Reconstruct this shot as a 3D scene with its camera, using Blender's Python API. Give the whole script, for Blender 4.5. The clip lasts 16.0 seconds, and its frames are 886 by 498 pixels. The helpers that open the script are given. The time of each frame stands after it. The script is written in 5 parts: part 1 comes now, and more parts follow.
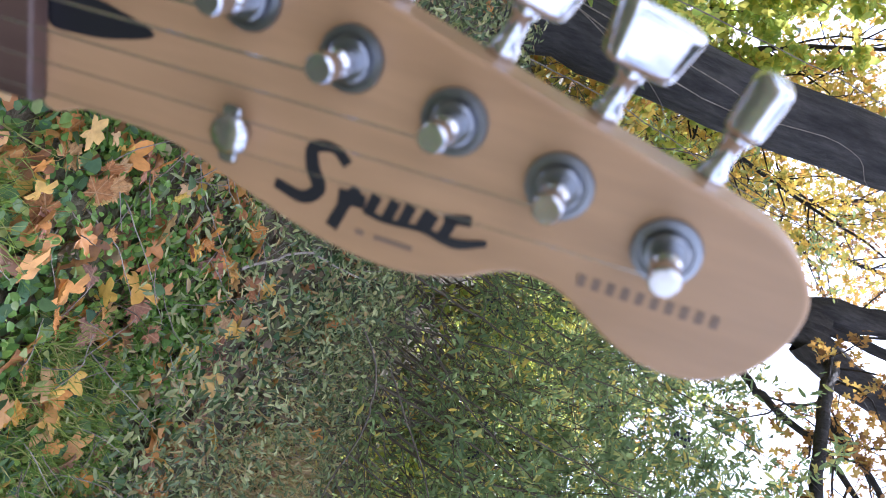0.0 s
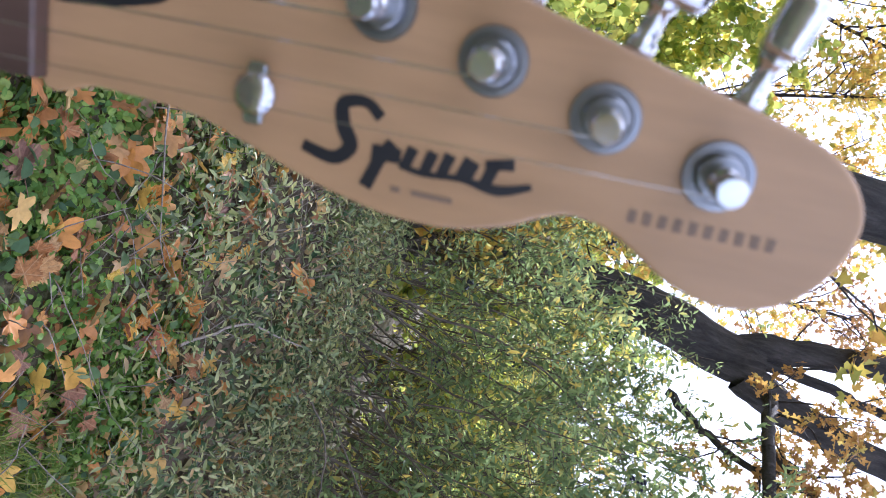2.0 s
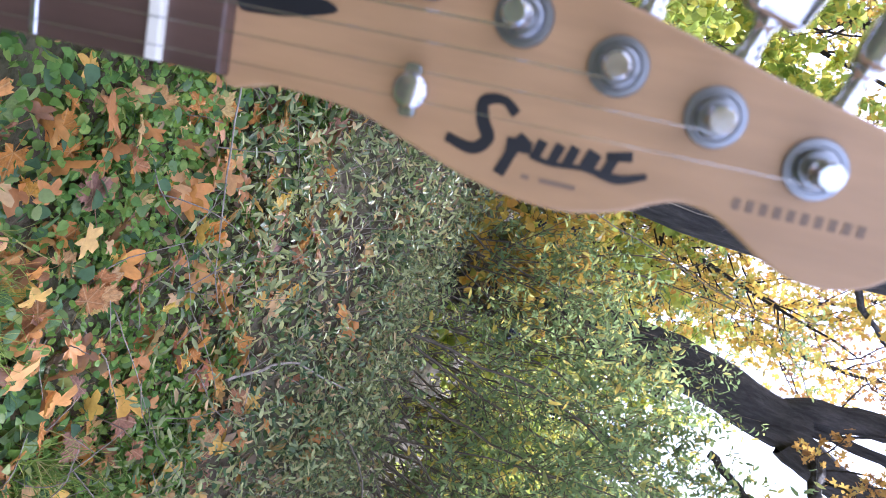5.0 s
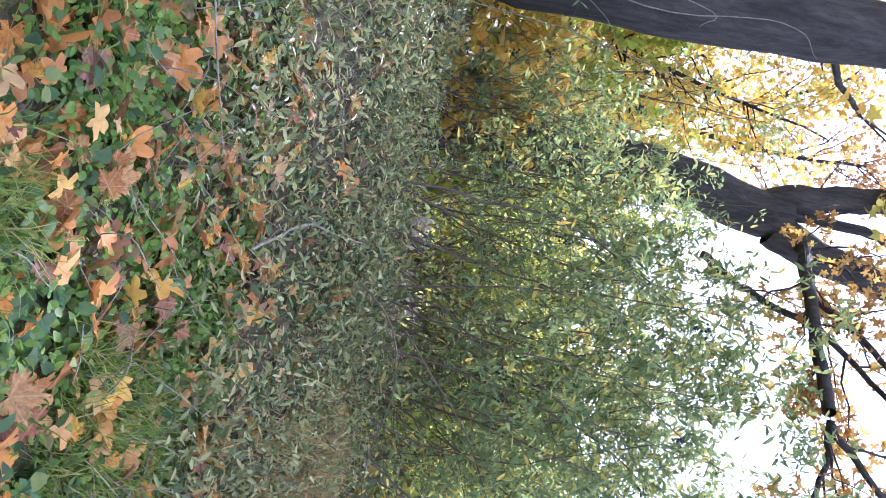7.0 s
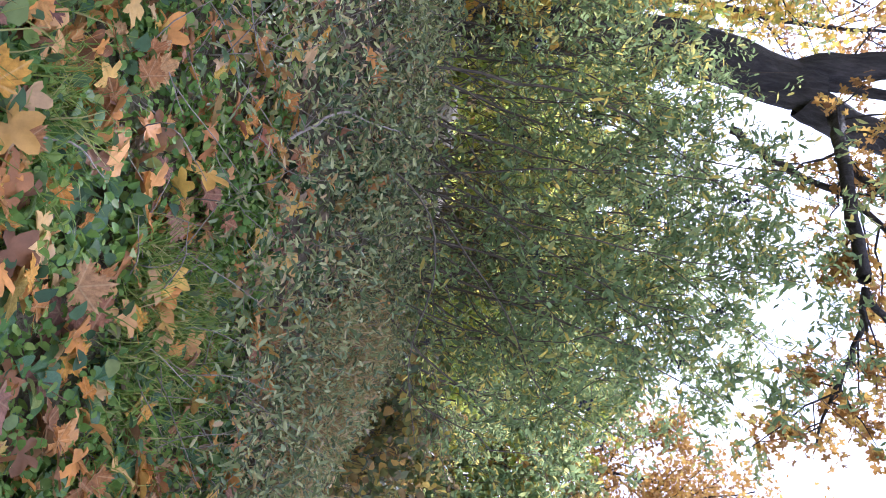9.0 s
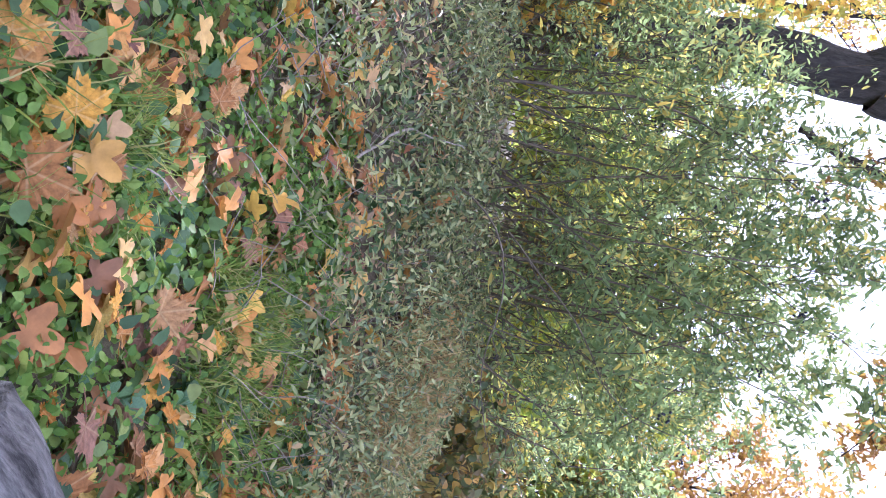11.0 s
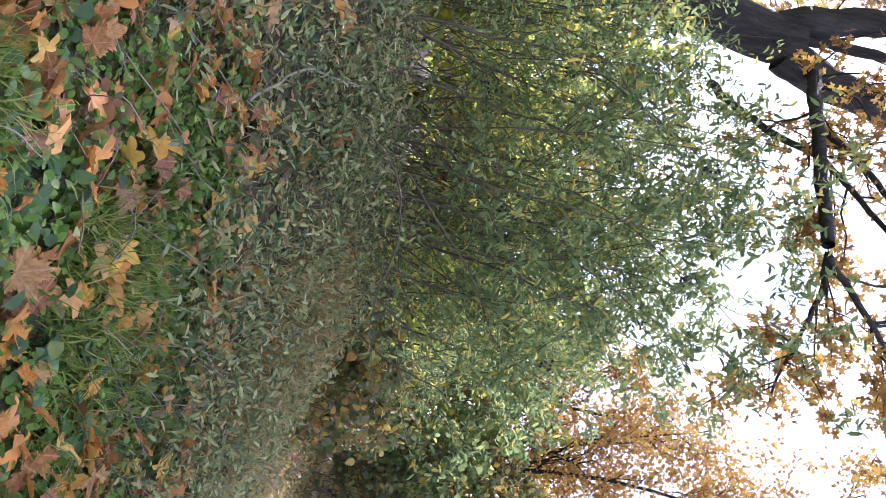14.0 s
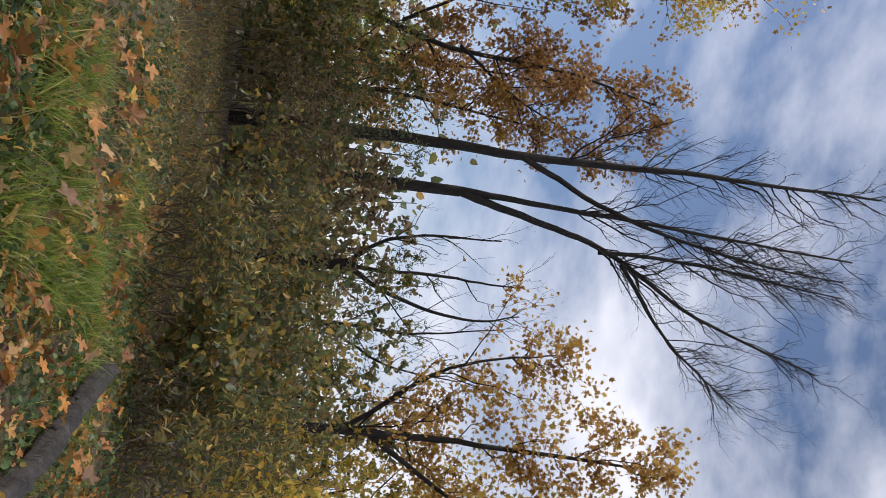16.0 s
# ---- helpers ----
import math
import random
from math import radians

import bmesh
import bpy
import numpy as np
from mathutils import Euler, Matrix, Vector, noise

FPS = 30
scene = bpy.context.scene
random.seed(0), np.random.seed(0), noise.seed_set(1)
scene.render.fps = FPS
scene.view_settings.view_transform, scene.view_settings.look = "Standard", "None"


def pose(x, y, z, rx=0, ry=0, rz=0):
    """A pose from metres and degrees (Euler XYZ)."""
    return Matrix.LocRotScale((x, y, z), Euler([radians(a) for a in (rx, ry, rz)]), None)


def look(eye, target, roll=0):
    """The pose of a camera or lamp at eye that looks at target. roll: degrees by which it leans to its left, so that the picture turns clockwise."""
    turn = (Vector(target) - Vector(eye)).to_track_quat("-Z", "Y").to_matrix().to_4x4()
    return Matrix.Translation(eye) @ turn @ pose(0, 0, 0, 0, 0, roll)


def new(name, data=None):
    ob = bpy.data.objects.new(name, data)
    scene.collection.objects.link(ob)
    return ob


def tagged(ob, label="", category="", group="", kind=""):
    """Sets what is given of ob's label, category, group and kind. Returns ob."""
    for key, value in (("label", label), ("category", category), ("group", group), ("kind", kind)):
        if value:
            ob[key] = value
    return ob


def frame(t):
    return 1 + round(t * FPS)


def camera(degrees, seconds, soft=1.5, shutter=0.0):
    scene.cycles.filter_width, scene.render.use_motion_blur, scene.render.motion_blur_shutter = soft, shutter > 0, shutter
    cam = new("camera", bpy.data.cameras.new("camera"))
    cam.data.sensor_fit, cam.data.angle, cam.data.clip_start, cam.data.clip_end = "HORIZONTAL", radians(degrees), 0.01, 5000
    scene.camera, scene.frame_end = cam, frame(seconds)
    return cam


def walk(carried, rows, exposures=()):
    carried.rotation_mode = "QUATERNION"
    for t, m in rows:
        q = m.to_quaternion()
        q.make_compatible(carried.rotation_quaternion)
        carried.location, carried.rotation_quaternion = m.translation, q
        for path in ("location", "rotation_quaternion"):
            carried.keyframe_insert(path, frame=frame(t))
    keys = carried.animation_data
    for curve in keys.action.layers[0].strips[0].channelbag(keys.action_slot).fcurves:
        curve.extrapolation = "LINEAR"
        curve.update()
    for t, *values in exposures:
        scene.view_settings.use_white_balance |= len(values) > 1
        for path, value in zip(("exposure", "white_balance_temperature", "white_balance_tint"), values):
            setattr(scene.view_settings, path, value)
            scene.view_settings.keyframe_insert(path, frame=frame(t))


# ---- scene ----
cam = camera(57.9, 16.0, soft=0.85)
cam.data.dof.use_dof = True
cam.data.dof.focus_distance = 2.6
cam.data.dof.aperture_fstop = 24.0
PATH = [
    (0, (0.078, 0.155, 0.848), (0.030, 2.147, 0.677), 114.2),
    (0.5, (0.078, 0.151, 0.833), (0.023, 2.145, 0.688), 113.9),
    (1, (0.089, 0.134, 0.815), (-0.001, 2.130, 0.721), 110.9),
    (1.5, (0.095, 0.139, 0.813), (-0.062, 2.132, 0.775), 106.1),
    (2, (0.109, 0.163, 0.835), (-0.155, 2.144, 0.756), 109.6),
    (2.5, (0.120, 0.152, 0.835), (-0.204, 2.122, 0.720), 110.9),
    (3, (0.128, 0.146, 0.829), (-0.241, 2.106, 0.681), 111.2),
    (5.3, (0.136, 0.141, 0.821), (-0.189, 2.098, 0.589), 111.6),
    (5.5, (0.140, 0.142, 0.813), (-0.155, 2.104, 0.568), 111.1),
    (6, (0.211, 0.158, 0.745), (-0.007, 2.132, 0.505), 107.5),
    (6.5, (0.238, 0.147, 0.695), (0.128, 2.135, 0.498), 104.8),
    (7, (0.235, 0.163, 0.713), (0.193, 2.162, 0.686), 102.1),
    (7.5, (0.249, 0.156, 0.725), (0.310, 2.152, 0.825), 100.5),
    (8, (0.272, 0.130, 0.729), (0.412, 2.123, 0.833), 100.2),
    (8.5, (0.281, 0.136, 0.689), (0.472, 2.126, 0.729), 99.7),
    (9, (0.288, 0.163, 0.665), (0.506, 2.151, 0.637), 99.2),
    (9.5, (0.298, 0.181, 0.664), (0.528, 2.167, 0.592), 98.6),
    (10, (0.296, 0.176, 0.661), (0.520, 2.160, 0.548), 98.4),
    (12.3, (0.307, 0.206, 0.608), (0.482, 2.186, 0.385), 95.3),
    (12.5, (0.303, 0.207, 0.609), (0.496, 2.186, 0.402), 95.6),
    (13, (0.277, 0.205, 0.612), (0.509, 2.189, 0.501), 97.3),
    (13.5, (0.239, 0.216, 0.610), (0.486, 2.200, 0.601), 99.4),
    (14, (0.178, 0.228, 0.666), (0.560, 2.190, 0.740), 101.2),
    (14.5, (0.161, 0.177, 0.725), (0.794, 2.065, 0.904), 101.8),
    (15, (0.244, 0.062, 0.814), (1.278, 1.750, 1.101), 100.1),
    (15.5, (0.360, 0.018, 0.822), (1.732, 1.427, 1.184), 98.2),
    (16, (0.573, 0.090, 0.867), (2.202, 1.166, 1.300), 96.6),
]
EXPOSURES = [(0.0, 1.1, 5300, 21), (1.5, 1.02, 5350, 22), (3.0, 1.1, 5300, 23), (5.0, 1.38, 5250, 25), (6.0, 1.65, 5250, 27), (6.5, 1.9, 5150, 28), (7.0, 1.45, 5150, 27), (7.7, 0.4, 5250, 26), (8.5, 0.62, 5250, 26),
             (9.0, 0.98, 5200, 27), (10.2, 1.28, 5150, 28), (12.3, 1.7, 5200, 29), (13.2, 1.55, 5200, 28), (14.0, 0.92, 5400, 25), (14.5, 0.75, 5550, 23), (15.0, 0.0, 6450, 20), (15.5, -0.32, 6500, 18), (16.0, -0.5, 6150, 15)]
walk(cam, [(t, look(eye, target, roll)) for t, eye, target, roll in PATH], EXPOSURES)

# ---- light: low autumn sun ahead, bright broken sky ----
SUN_AZ, SUN_EL = -20.0, 40.0
scene.view_settings.exposure = 0.0
world = bpy.data.worlds.new("sky")
scene.world = world
world.use_nodes = True
wn, wl = world.node_tree.nodes, world.node_tree.links
wn.clear()
sky = wn.new("ShaderNodeTexSky")
sky.sky_type, sky.sun_disc = "NISHITA", False
sky.sun_elevation, sky.sun_rotation = radians(SUN_EL), radians(SUN_AZ)
sky.dust_density, sky.ozone_density = 1.0, 1.0
coord = wn.new("ShaderNodeTexCoord")
squash = wn.new("ShaderNodeMapping")
squash.inputs["Scale"].default_value = (1.0, 1.0, 2.2)
cloud = wn.new("ShaderNodeTexNoise")
cloud.inputs["Scale"].default_value = 2.3
cloud.inputs["Detail"].default_value = 8
cloud.inputs["Roughness"].default_value = 0.55
cover = wn.new("ShaderNodeValToRGB")
cover.color_ramp.elements[0].position, cover.color_ramp.elements[1].position = 0.35, 0.60
mixc = wn.new("ShaderNodeMixRGB")
mixc.inputs[2].default_value = (9.2, 9.25, 9.5, 1)
back = wn.new("ShaderNodeBackground")
back.inputs["Strength"].default_value = 0.15
outw = wn.new("ShaderNodeOutputWorld")
wl.new(coord.outputs["Generated"], squash.inputs["Vector"])
wl.new(squash.outputs["Vector"], cloud.inputs["Vector"])
wl.new(cloud.outputs["Fac"], cover.inputs["Fac"])
wl.new(cover.outputs["Color"], mixc.inputs[0])
wl.new(sky.outputs["Color"], mixc.inputs[1])
wl.new(mixc.outputs["Color"], back.inputs["Color"])
wl.new(back.outputs["Background"], outw.inputs["Surface"])
sun = new("sun", bpy.data.lights.new("sun", "SUN"))
sun.data.energy, sun.data.angle, sun.data.color = 4.2, radians(1.5), (1.0, 0.93, 0.82)
TO_SUN = Vector((math.sin(radians(SUN_AZ)) * math.cos(radians(SUN_EL)), math.cos(radians(SUN_AZ)) * math.cos(radians(SUN_EL)), math.sin(radians(SUN_EL))))
sun.matrix_world = Matrix.Translation((0, 0, 20)) @ TO_SUN.to_track_quat("Z", "Y").to_matrix().to_4x4()

# ---- materials ----
RNG = np.random.default_rng(7)


def node_material(name):
    m = bpy.data.materials.new(name)
    m.use_nodes = True
    n, l = m.node_tree.nodes, m.node_tree.links
    return m, n, l, n["Principled BSDF"]


def ramp(n, stops, mode="LINEAR"):
    r = n.new("ShaderNodeValToRGB")
    r.color_ramp.interpolation = mode
    while len(r.color_ramp.elements) < len(stops):
        r.color_ramp.elements.new(0.5)
    for e, (p, c) in zip(r.color_ramp.elements, stops):
        e.position, e.color = p, (*c, 1)
    return r


def noise_node(n, l, scale, detail=6, rough=0.6, coords="Object", stretch=None):
    c = n.new("ShaderNodeTexCoord")
    t = n.new("ShaderNodeTexNoise")
    t.inputs["Scale"].default_value, t.inputs["Detail"].default_value, t.inputs["Roughness"].default_value = scale, detail, rough
    if stretch:
        s = n.new("ShaderNodeMapping")
        s.inputs["Scale"].default_value = stretch
        l.new(c.outputs[coords], s.inputs["Vector"])
        l.new(s.outputs["Vector"], t.inputs["Vector"])
    else:
        l.new(c.outputs[coords], t.inputs["Vector"])
    return t


def bump(n, l, height, bsdf, strength=0.4, distance=0.01):
    b = n.new("ShaderNodeBump")
    b.inputs["Strength"].default_value, b.inputs["Distance"].default_value = strength, distance
    l.new(height, b.inputs["Height"])
    l.new(b.outputs["Normal"], bsdf.inputs["Normal"])
    return b


def leaf_material(name, stops, glow=0.4, rough=0.45, by_object=False, blotch=18.0, spots=0.35, gloss=0.5, bright=1.0):
    """Thin leaf: each leaf takes its own colour, with blotches, and lets light through."""
    m, n, l, b = node_material(name)
    if by_object:
        pick = n.new("ShaderNodeObjectInfo").outputs["Random"]
    else:
        pick = n.new("ShaderNodeNewGeometry").outputs["Random Per Island"]
    r = ramp(n, [(p, tuple(min(0.85, v * bright) for v in c)) for p, c in stops])
    l.new(pick, r.inputs["Fac"])
    t = noise_node(n, l, blotch, 5, 0.65)
    fade = ramp(n, [(0.35, (1 - spots,) * 3), (0.62, (1.0,) * 3)])
    l.new(t.outputs["Fac"], fade.inputs["Fac"])
    mul = n.new("ShaderNodeMixRGB")
    mul.blend_type, mul.inputs[0].default_value = "MULTIPLY", 1.0
    l.new(r.outputs["Color"], mul.inputs[1])
    l.new(fade.outputs["Color"], mul.inputs[2])
    l.new(mul.outputs["Color"], b.inputs["Base Color"])
    b.inputs["Roughness"].default_value = rough
    b.inputs["Specular IOR Level"].default_value = gloss
    fine = noise_node(n, l, blotch * 9, 3, 0.6)
    bump(n, l, fine.outputs["Fac"], b, 0.25, 0.002)
    tr = n.new("ShaderNodeBsdfTranslucent")
    warm = n.new("ShaderNodeMixRGB")
    warm.blend_type, warm.inputs[0].default_value = "MULTIPLY", 1.0
    warm.inputs[2].default_value = (1.0, 0.97, 0.68, 1)
    lift = n.new("ShaderNodeGamma")
    lift.inputs["Gamma"].default_value = 0.66
    l.new(mul.outputs["Color"], lift.inputs["Color"])
    l.new(lift.outputs["Color"], warm.inputs[1])
    l.new(warm.outputs["Color"], tr.inputs["Color"])
    mix = n.new("ShaderNodeMixShader")
    mix.inputs["Fac"].default_value = glow
    l.new(b.outputs["BSDF"], mix.inputs[1])
    l.new(tr.outputs["BSDF"], mix.inputs[2])
    l.new(mix.outputs["Shader"], n["Material Output"].inputs["Surface"])
    return m


def rough_material(name, stops, scale, stretch=None, strength=0.6, distance=0.02, rough=0.85, fine=6.0, coords="Object"):
    """Bark, soil, weathered wood: two scales of noise for colour and relief."""
    m, n, l, b = node_material(name)
    t = noise_node(n, l, scale, 8, 0.65, coords, stretch)
    r = ramp(n, stops)
    l.new(t.outputs["Fac"], r.inputs["Fac"])
    t2 = noise_node(n, l, scale * fine, 5, 0.7, coords, stretch)
    f = ramp(n, [(0.3, (0.55,) * 3), (0.65, (1.1,) * 3)])
    l.new(t2.outputs["Fac"], f.inputs["Fac"])
    mul = n.new("ShaderNodeMixRGB")
    mul.blend_type, mul.inputs[0].default_value = "MULTIPLY", 1.0
    l.new(r.outputs["Color"], mul.inputs[1])
    l.new(f.outputs["Color"], mul.inputs[2])
    l.new(mul.outputs["Color"], b.inputs["Base Color"])
    b.inputs["Roughness"].default_value = rough
    add = n.new("ShaderNodeMath")
    add.operation = "ADD"
    l.new(t.outputs["Fac"], add.inputs[0])
    l.new(t2.outputs["Fac"], add.inputs[1])
    bump(n, l, add.outputs[0], b, strength, distance)
    return m


M_SOIL = rough_material("leaf litter soil", [(0.25, (0.045, 0.036, 0.024)), (0.45, (0.12, 0.09, 0.055)), (0.6, (0.10, 0.10, 0.045)), (0.8, (0.22, 0.165, 0.09))], 3.0, None, 0.8, 0.03, 0.95, 9.0)
M_BARK = rough_material("dark ridged bark", [(0.3, (0.022, 0.02, 0.019)), (0.5, (0.06, 0.054, 0.05)), (0.75, (0.12, 0.11, 0.1))], 14.0, (1, 1, 0.22), 1.0, 0.03, 0.9, 3.0)
M_BARK_FAR = rough_material("dark grey bark", [(0.3, (0.014, 0.012, 0.011)), (0.7, (0.045, 0.038, 0.033))], 9.0, (1, 1, 0.3), 0.7, 0.02, 0.9, 3.0)
M_TWIG = rough_material("brown twig bark", [(0.3, (0.065, 0.052, 0.038)), (0.7, (0.19, 0.15, 0.105))], 30.0, (1, 1, 0.4), 0.4, 0.004, 0.85, 3.0)
M_DRY = rough_material("dry grey twig", [(0.3, (0.16, 0.13, 0.1)), (0.7, (0.36, 0.31, 0.25))], 40.0, None, 0.3, 0.002, 0.85, 3.0)
M_LOG = rough_material("weathered grey wood", [(0.36, (0.018, 0.015, 0.014)), (0.43, (0.11, 0.10, 0.095)), (0.56, (0.24, 0.225, 0.21)), (0.75, (0.48, 0.45, 0.42))], 17.0, (0.10, 1.0, 1.0), 1.0, 0.03, 0.9, 4.0)

M_PRIVET = leaf_material("privet leaf", [(0.0, (0.055, 0.09, 0.042)), (0.4, (0.085, 0.137, 0.06)), (0.75, (0.13, 0.178, 0.075)), (0.9, (0.23, 0.23, 0.07)), (1.0, (0.46, 0.31, 0.06))], 0.7, 0.5, blotch=30, gloss=0.3, bright=2.0)
M_PRIVET_LOW = leaf_material("grey-green privet leaf", [(0.0, (0.045, 0.065, 0.03)), (0.3, (0.09, 0.12, 0.05)), (0.6, (0.165, 0.19, 0.08)), (0.86, (0.27, 0.275, 0.12)), (0.94, (0.22, 0.16, 0.075)), (1.0, (0.32, 0.21, 0.10))], 0.3, 0.45, blotch=30, gloss=0.4, bright=1.7)
M_COVER = leaf_material("ground cover leaf", [(0.0, (0.035, 0.08, 0.035)), (0.5, (0.07, 0.135, 0.05)), (0.85, (0.125, 0.20, 0.06)), (1.0, (0.26, 0.29, 0.08))], 0.28, 0.55, blotch=26, gloss=0.3, bright=1.0)
M_WEED = leaf_material("chickweed leaf", [(0.0, (0.08, 0.18, 0.03)), (0.6, (0.15, 0.28, 0.045)), (1.0, (0.28, 0.38, 0.08))], 0.35, 0.55, blotch=40, gloss=0.3, bright=0.95)
M_GRASS = leaf_material("grass blade", [(0.0, (0.07, 0.14, 0.025)), (0.45, (0.16, 0.25, 0.035)), (0.8, (0.28, 0.33, 0.06)), (1.0, (0.46, 0.38, 0.16))], 0.45, 0.5, blotch=12, spots=0.3, gloss=0.3, bright=1.05)
M_STRAW = leaf_material("dry straw grass", [(0.0, (0.15, 0.095, 0.04)), (0.5, (0.28, 0.19, 0.08)), (0.8, (0.21, 0.19, 0.06)), (1.0, (0.42, 0.32, 0.15))], 0.3, 0.6, blotch=12, spots=0.25, bright=1.5)
M_FALLEN = leaf_material("fallen maple leaf", [(0.0, (0.26, 0.13, 0.07)), (0.1, (0.52, 0.22, 0.06)), (0.22, (0.74, 0.30, 0.04)), (0.34, (0.50, 0.30, 0.15)), (0.46, (0.80, 0.38, 0.05)), (0.58, (0.82, 0.56, 0.09)), (0.68, (0.60, 0.40, 0.19)), (0.78, (0.70, 0.28, 0.05)), (0.87, (0.42, 0.18, 0.10)), (0.95, (0.42, 0.22, 0.15)), (1.0, (0.22, 0.10, 0.08))], 0.25, 0.6, True, 9.0, 0.5, gloss=0.25, bright=0.8)


def add_veins(m):
    """Pale veins from the stalk into the five lobes, in the leaf's own coordinates."""
    n, l = m.node_tree.nodes, m.node_tree.links
    c = n.new("ShaderNodeTexCoord")
    low = None
    for a in (-2.15, -1.1, 0.0, 1.1, 2.15):
        perp = n.new("ShaderNodeVectorMath")
        perp.operation = "DOT_PRODUCT"
        perp.inputs[1].default_value = (math.cos(a), -math.sin(a), 0)
        ahead = n.new("ShaderNodeVectorMath")
        ahead.operation = "DOT_PRODUCT"
        ahead.inputs[1].default_value = (math.sin(a), math.cos(a), 0)
        l.new(c.outputs["Object"], perp.inputs[0])
        l.new(c.outputs["Object"], ahead.inputs[0])
        size = n.new("ShaderNodeMath")
        size.operation = "ABSOLUTE"
        l.new(perp.outputs["Value"], size.inputs[0])
        behind = n.new("ShaderNodeMath")
        behind.operation = "LESS_THAN"
        behind.inputs[1].default_value = 0.0
        l.new(ahead.outputs["Value"], behind.inputs[0])
        far = n.new("ShaderNodeMath")
        far.operation = "ADD"
        l.new(size.outputs[0], far.inputs[0])
        l.new(behind.outputs[0], far.inputs[1])
        if low is None:
            low = far
        else:
            least = n.new("ShaderNodeMath")
            least.operation = "MINIMUM"
            l.new(low.outputs[0], least.inputs[0])
            l.new(far.outputs[0], least.inputs[1])
            low = least
    mask = ramp(n, [(0.006, (0.25,) * 3), (0.02, (0.0,) * 3)])
    l.new(low.outputs[0], mask.inputs["Fac"])
    b = n["Principled BSDF"]
    was = b.inputs["Base Color"].links[0].from_socket
    mix = n.new("ShaderNodeMixRGB")
    mix.inputs[2].default_value = (0.72, 0.55, 0.28, 1)
    l.new(mask.outputs["Color"], mix.inputs[0])
    l.new(was, mix.inputs[1])
    l.new(mix.outputs["Color"], b.inputs["Base Color"])


add_veins(M_FALLEN)
M_BROAD = leaf_material("broad weed leaf", [(0.0, (0.06, 0.14, 0.06)), (0.5, (0.09, 0.20, 0.075)), (0.85, (0.14, 0.27, 0.09)), (1.0, (0.30, 0.36, 0.10))], 0.28, 0.38, True, 26.0, 0.3, 0.6)
M_FALLEN_FAR = leaf_material("scattered dry leaf", [(0.0, (0.20, 0.09, 0.04)), (0.3, (0.44, 0.18, 0.05)), (0.55, (0.66, 0.28, 0.05)), (0.75, (0.52, 0.33, 0.15)), (0.88, (0.74, 0.44, 0.07)), (1.0, (0.30, 0.08, 0.06))], 0.2, 0.6, False, 20.0, 0.4)
M_YELLOW = leaf_material("yellow maple leaf", [(0.0, (0.28, 0.29, 0.05)), (0.35, (0.52, 0.40, 0.06)), (0.75, (0.70, 0.44, 0.06)), (1.0, (0.58, 0.27, 0.05))], 0.5, 0.5, blotch=14, spots=0.25, bright=1.1)
M_ORANGE = leaf_material("orange oak leaf", [(0.0, (0.26, 0.12, 0.035)), (0.4, (0.46, 0.22, 0.05)), (0.75, (0.60, 0.33, 0.07)), (1.0, (0.56, 0.44, 0.10))], 0.45, 0.5, blotch=14, spots=0.3)
M_RUST = leaf_material("rust brown leaf", [(0.0, (0.16, 0.07, 0.03)), (0.5, (0.34, 0.15, 0.05)), (1.0, (0.52, 0.28, 0.08))], 0.4, 0.55, blotch=14, spots=0.3)
M_LIME = leaf_material("yellow-green leaf", [(0.0, (0.14, 0.22, 0.04)), (0.5, (0.28, 0.34, 0.06)), (0.85, (0.46, 0.42, 0.07)), (1.0, (0.62, 0.42, 0.07))], 0.7, 0.5, blotch=14, spots=0.25, bright=1.8)
M_DULL = leaf_material("dull green leaf", [(0.0, (0.05, 0.085, 0.035)), (0.5, (0.10, 0.14, 0.055)), (0.85, (0.19, 0.20, 0.07)), (1.0, (0.30, 0.22, 0.08))], 0.35, 0.5, blotch=14, spots=0.3)
M_MIX = leaf_material("mixed autumn shrub leaf", [(0.0, (0.05, 0.08, 0.03)), (0.3, (0.10, 0.13, 0.045)), (0.5, (0.17, 0.17, 0.05)), (0.65, (0.16, 0.10, 0.05)), (0.8, (0.34, 0.27, 0.06)), (0.92, (0.40, 0.20, 0.05)), (1.0, (0.55, 0.42, 0.08))], 0.4, 0.5, blotch=14, spots=0.35, bright=1.1)
M_BROWN = leaf_material("withered brown leaf", [(0.0, (0.09, 0.06, 0.035)), (0.5, (0.19, 0.13, 0.075)), (0.85, (0.30, 0.21, 0.11)), (1.0, (0.16, 0.18, 0.07))], 0.25, 0.7, blotch=20, spots=0.3, bright=1.5)
M_BERRY, _n, _l, _b = node_material("blue-black berry")
_b.inputs["Base Color"].default_value, _b.inputs["Roughness"].default_value = (0.012, 0.013, 0.03, 1), 0.35

# ---- geometry helpers ----


def mesh_of(name, verts, faces, material):
    me = bpy.data.meshes.new(name)
    me.from_pydata([tuple(v) for v in verts], [], faces)
    me.materials.append(material)
    me.update()
    return me


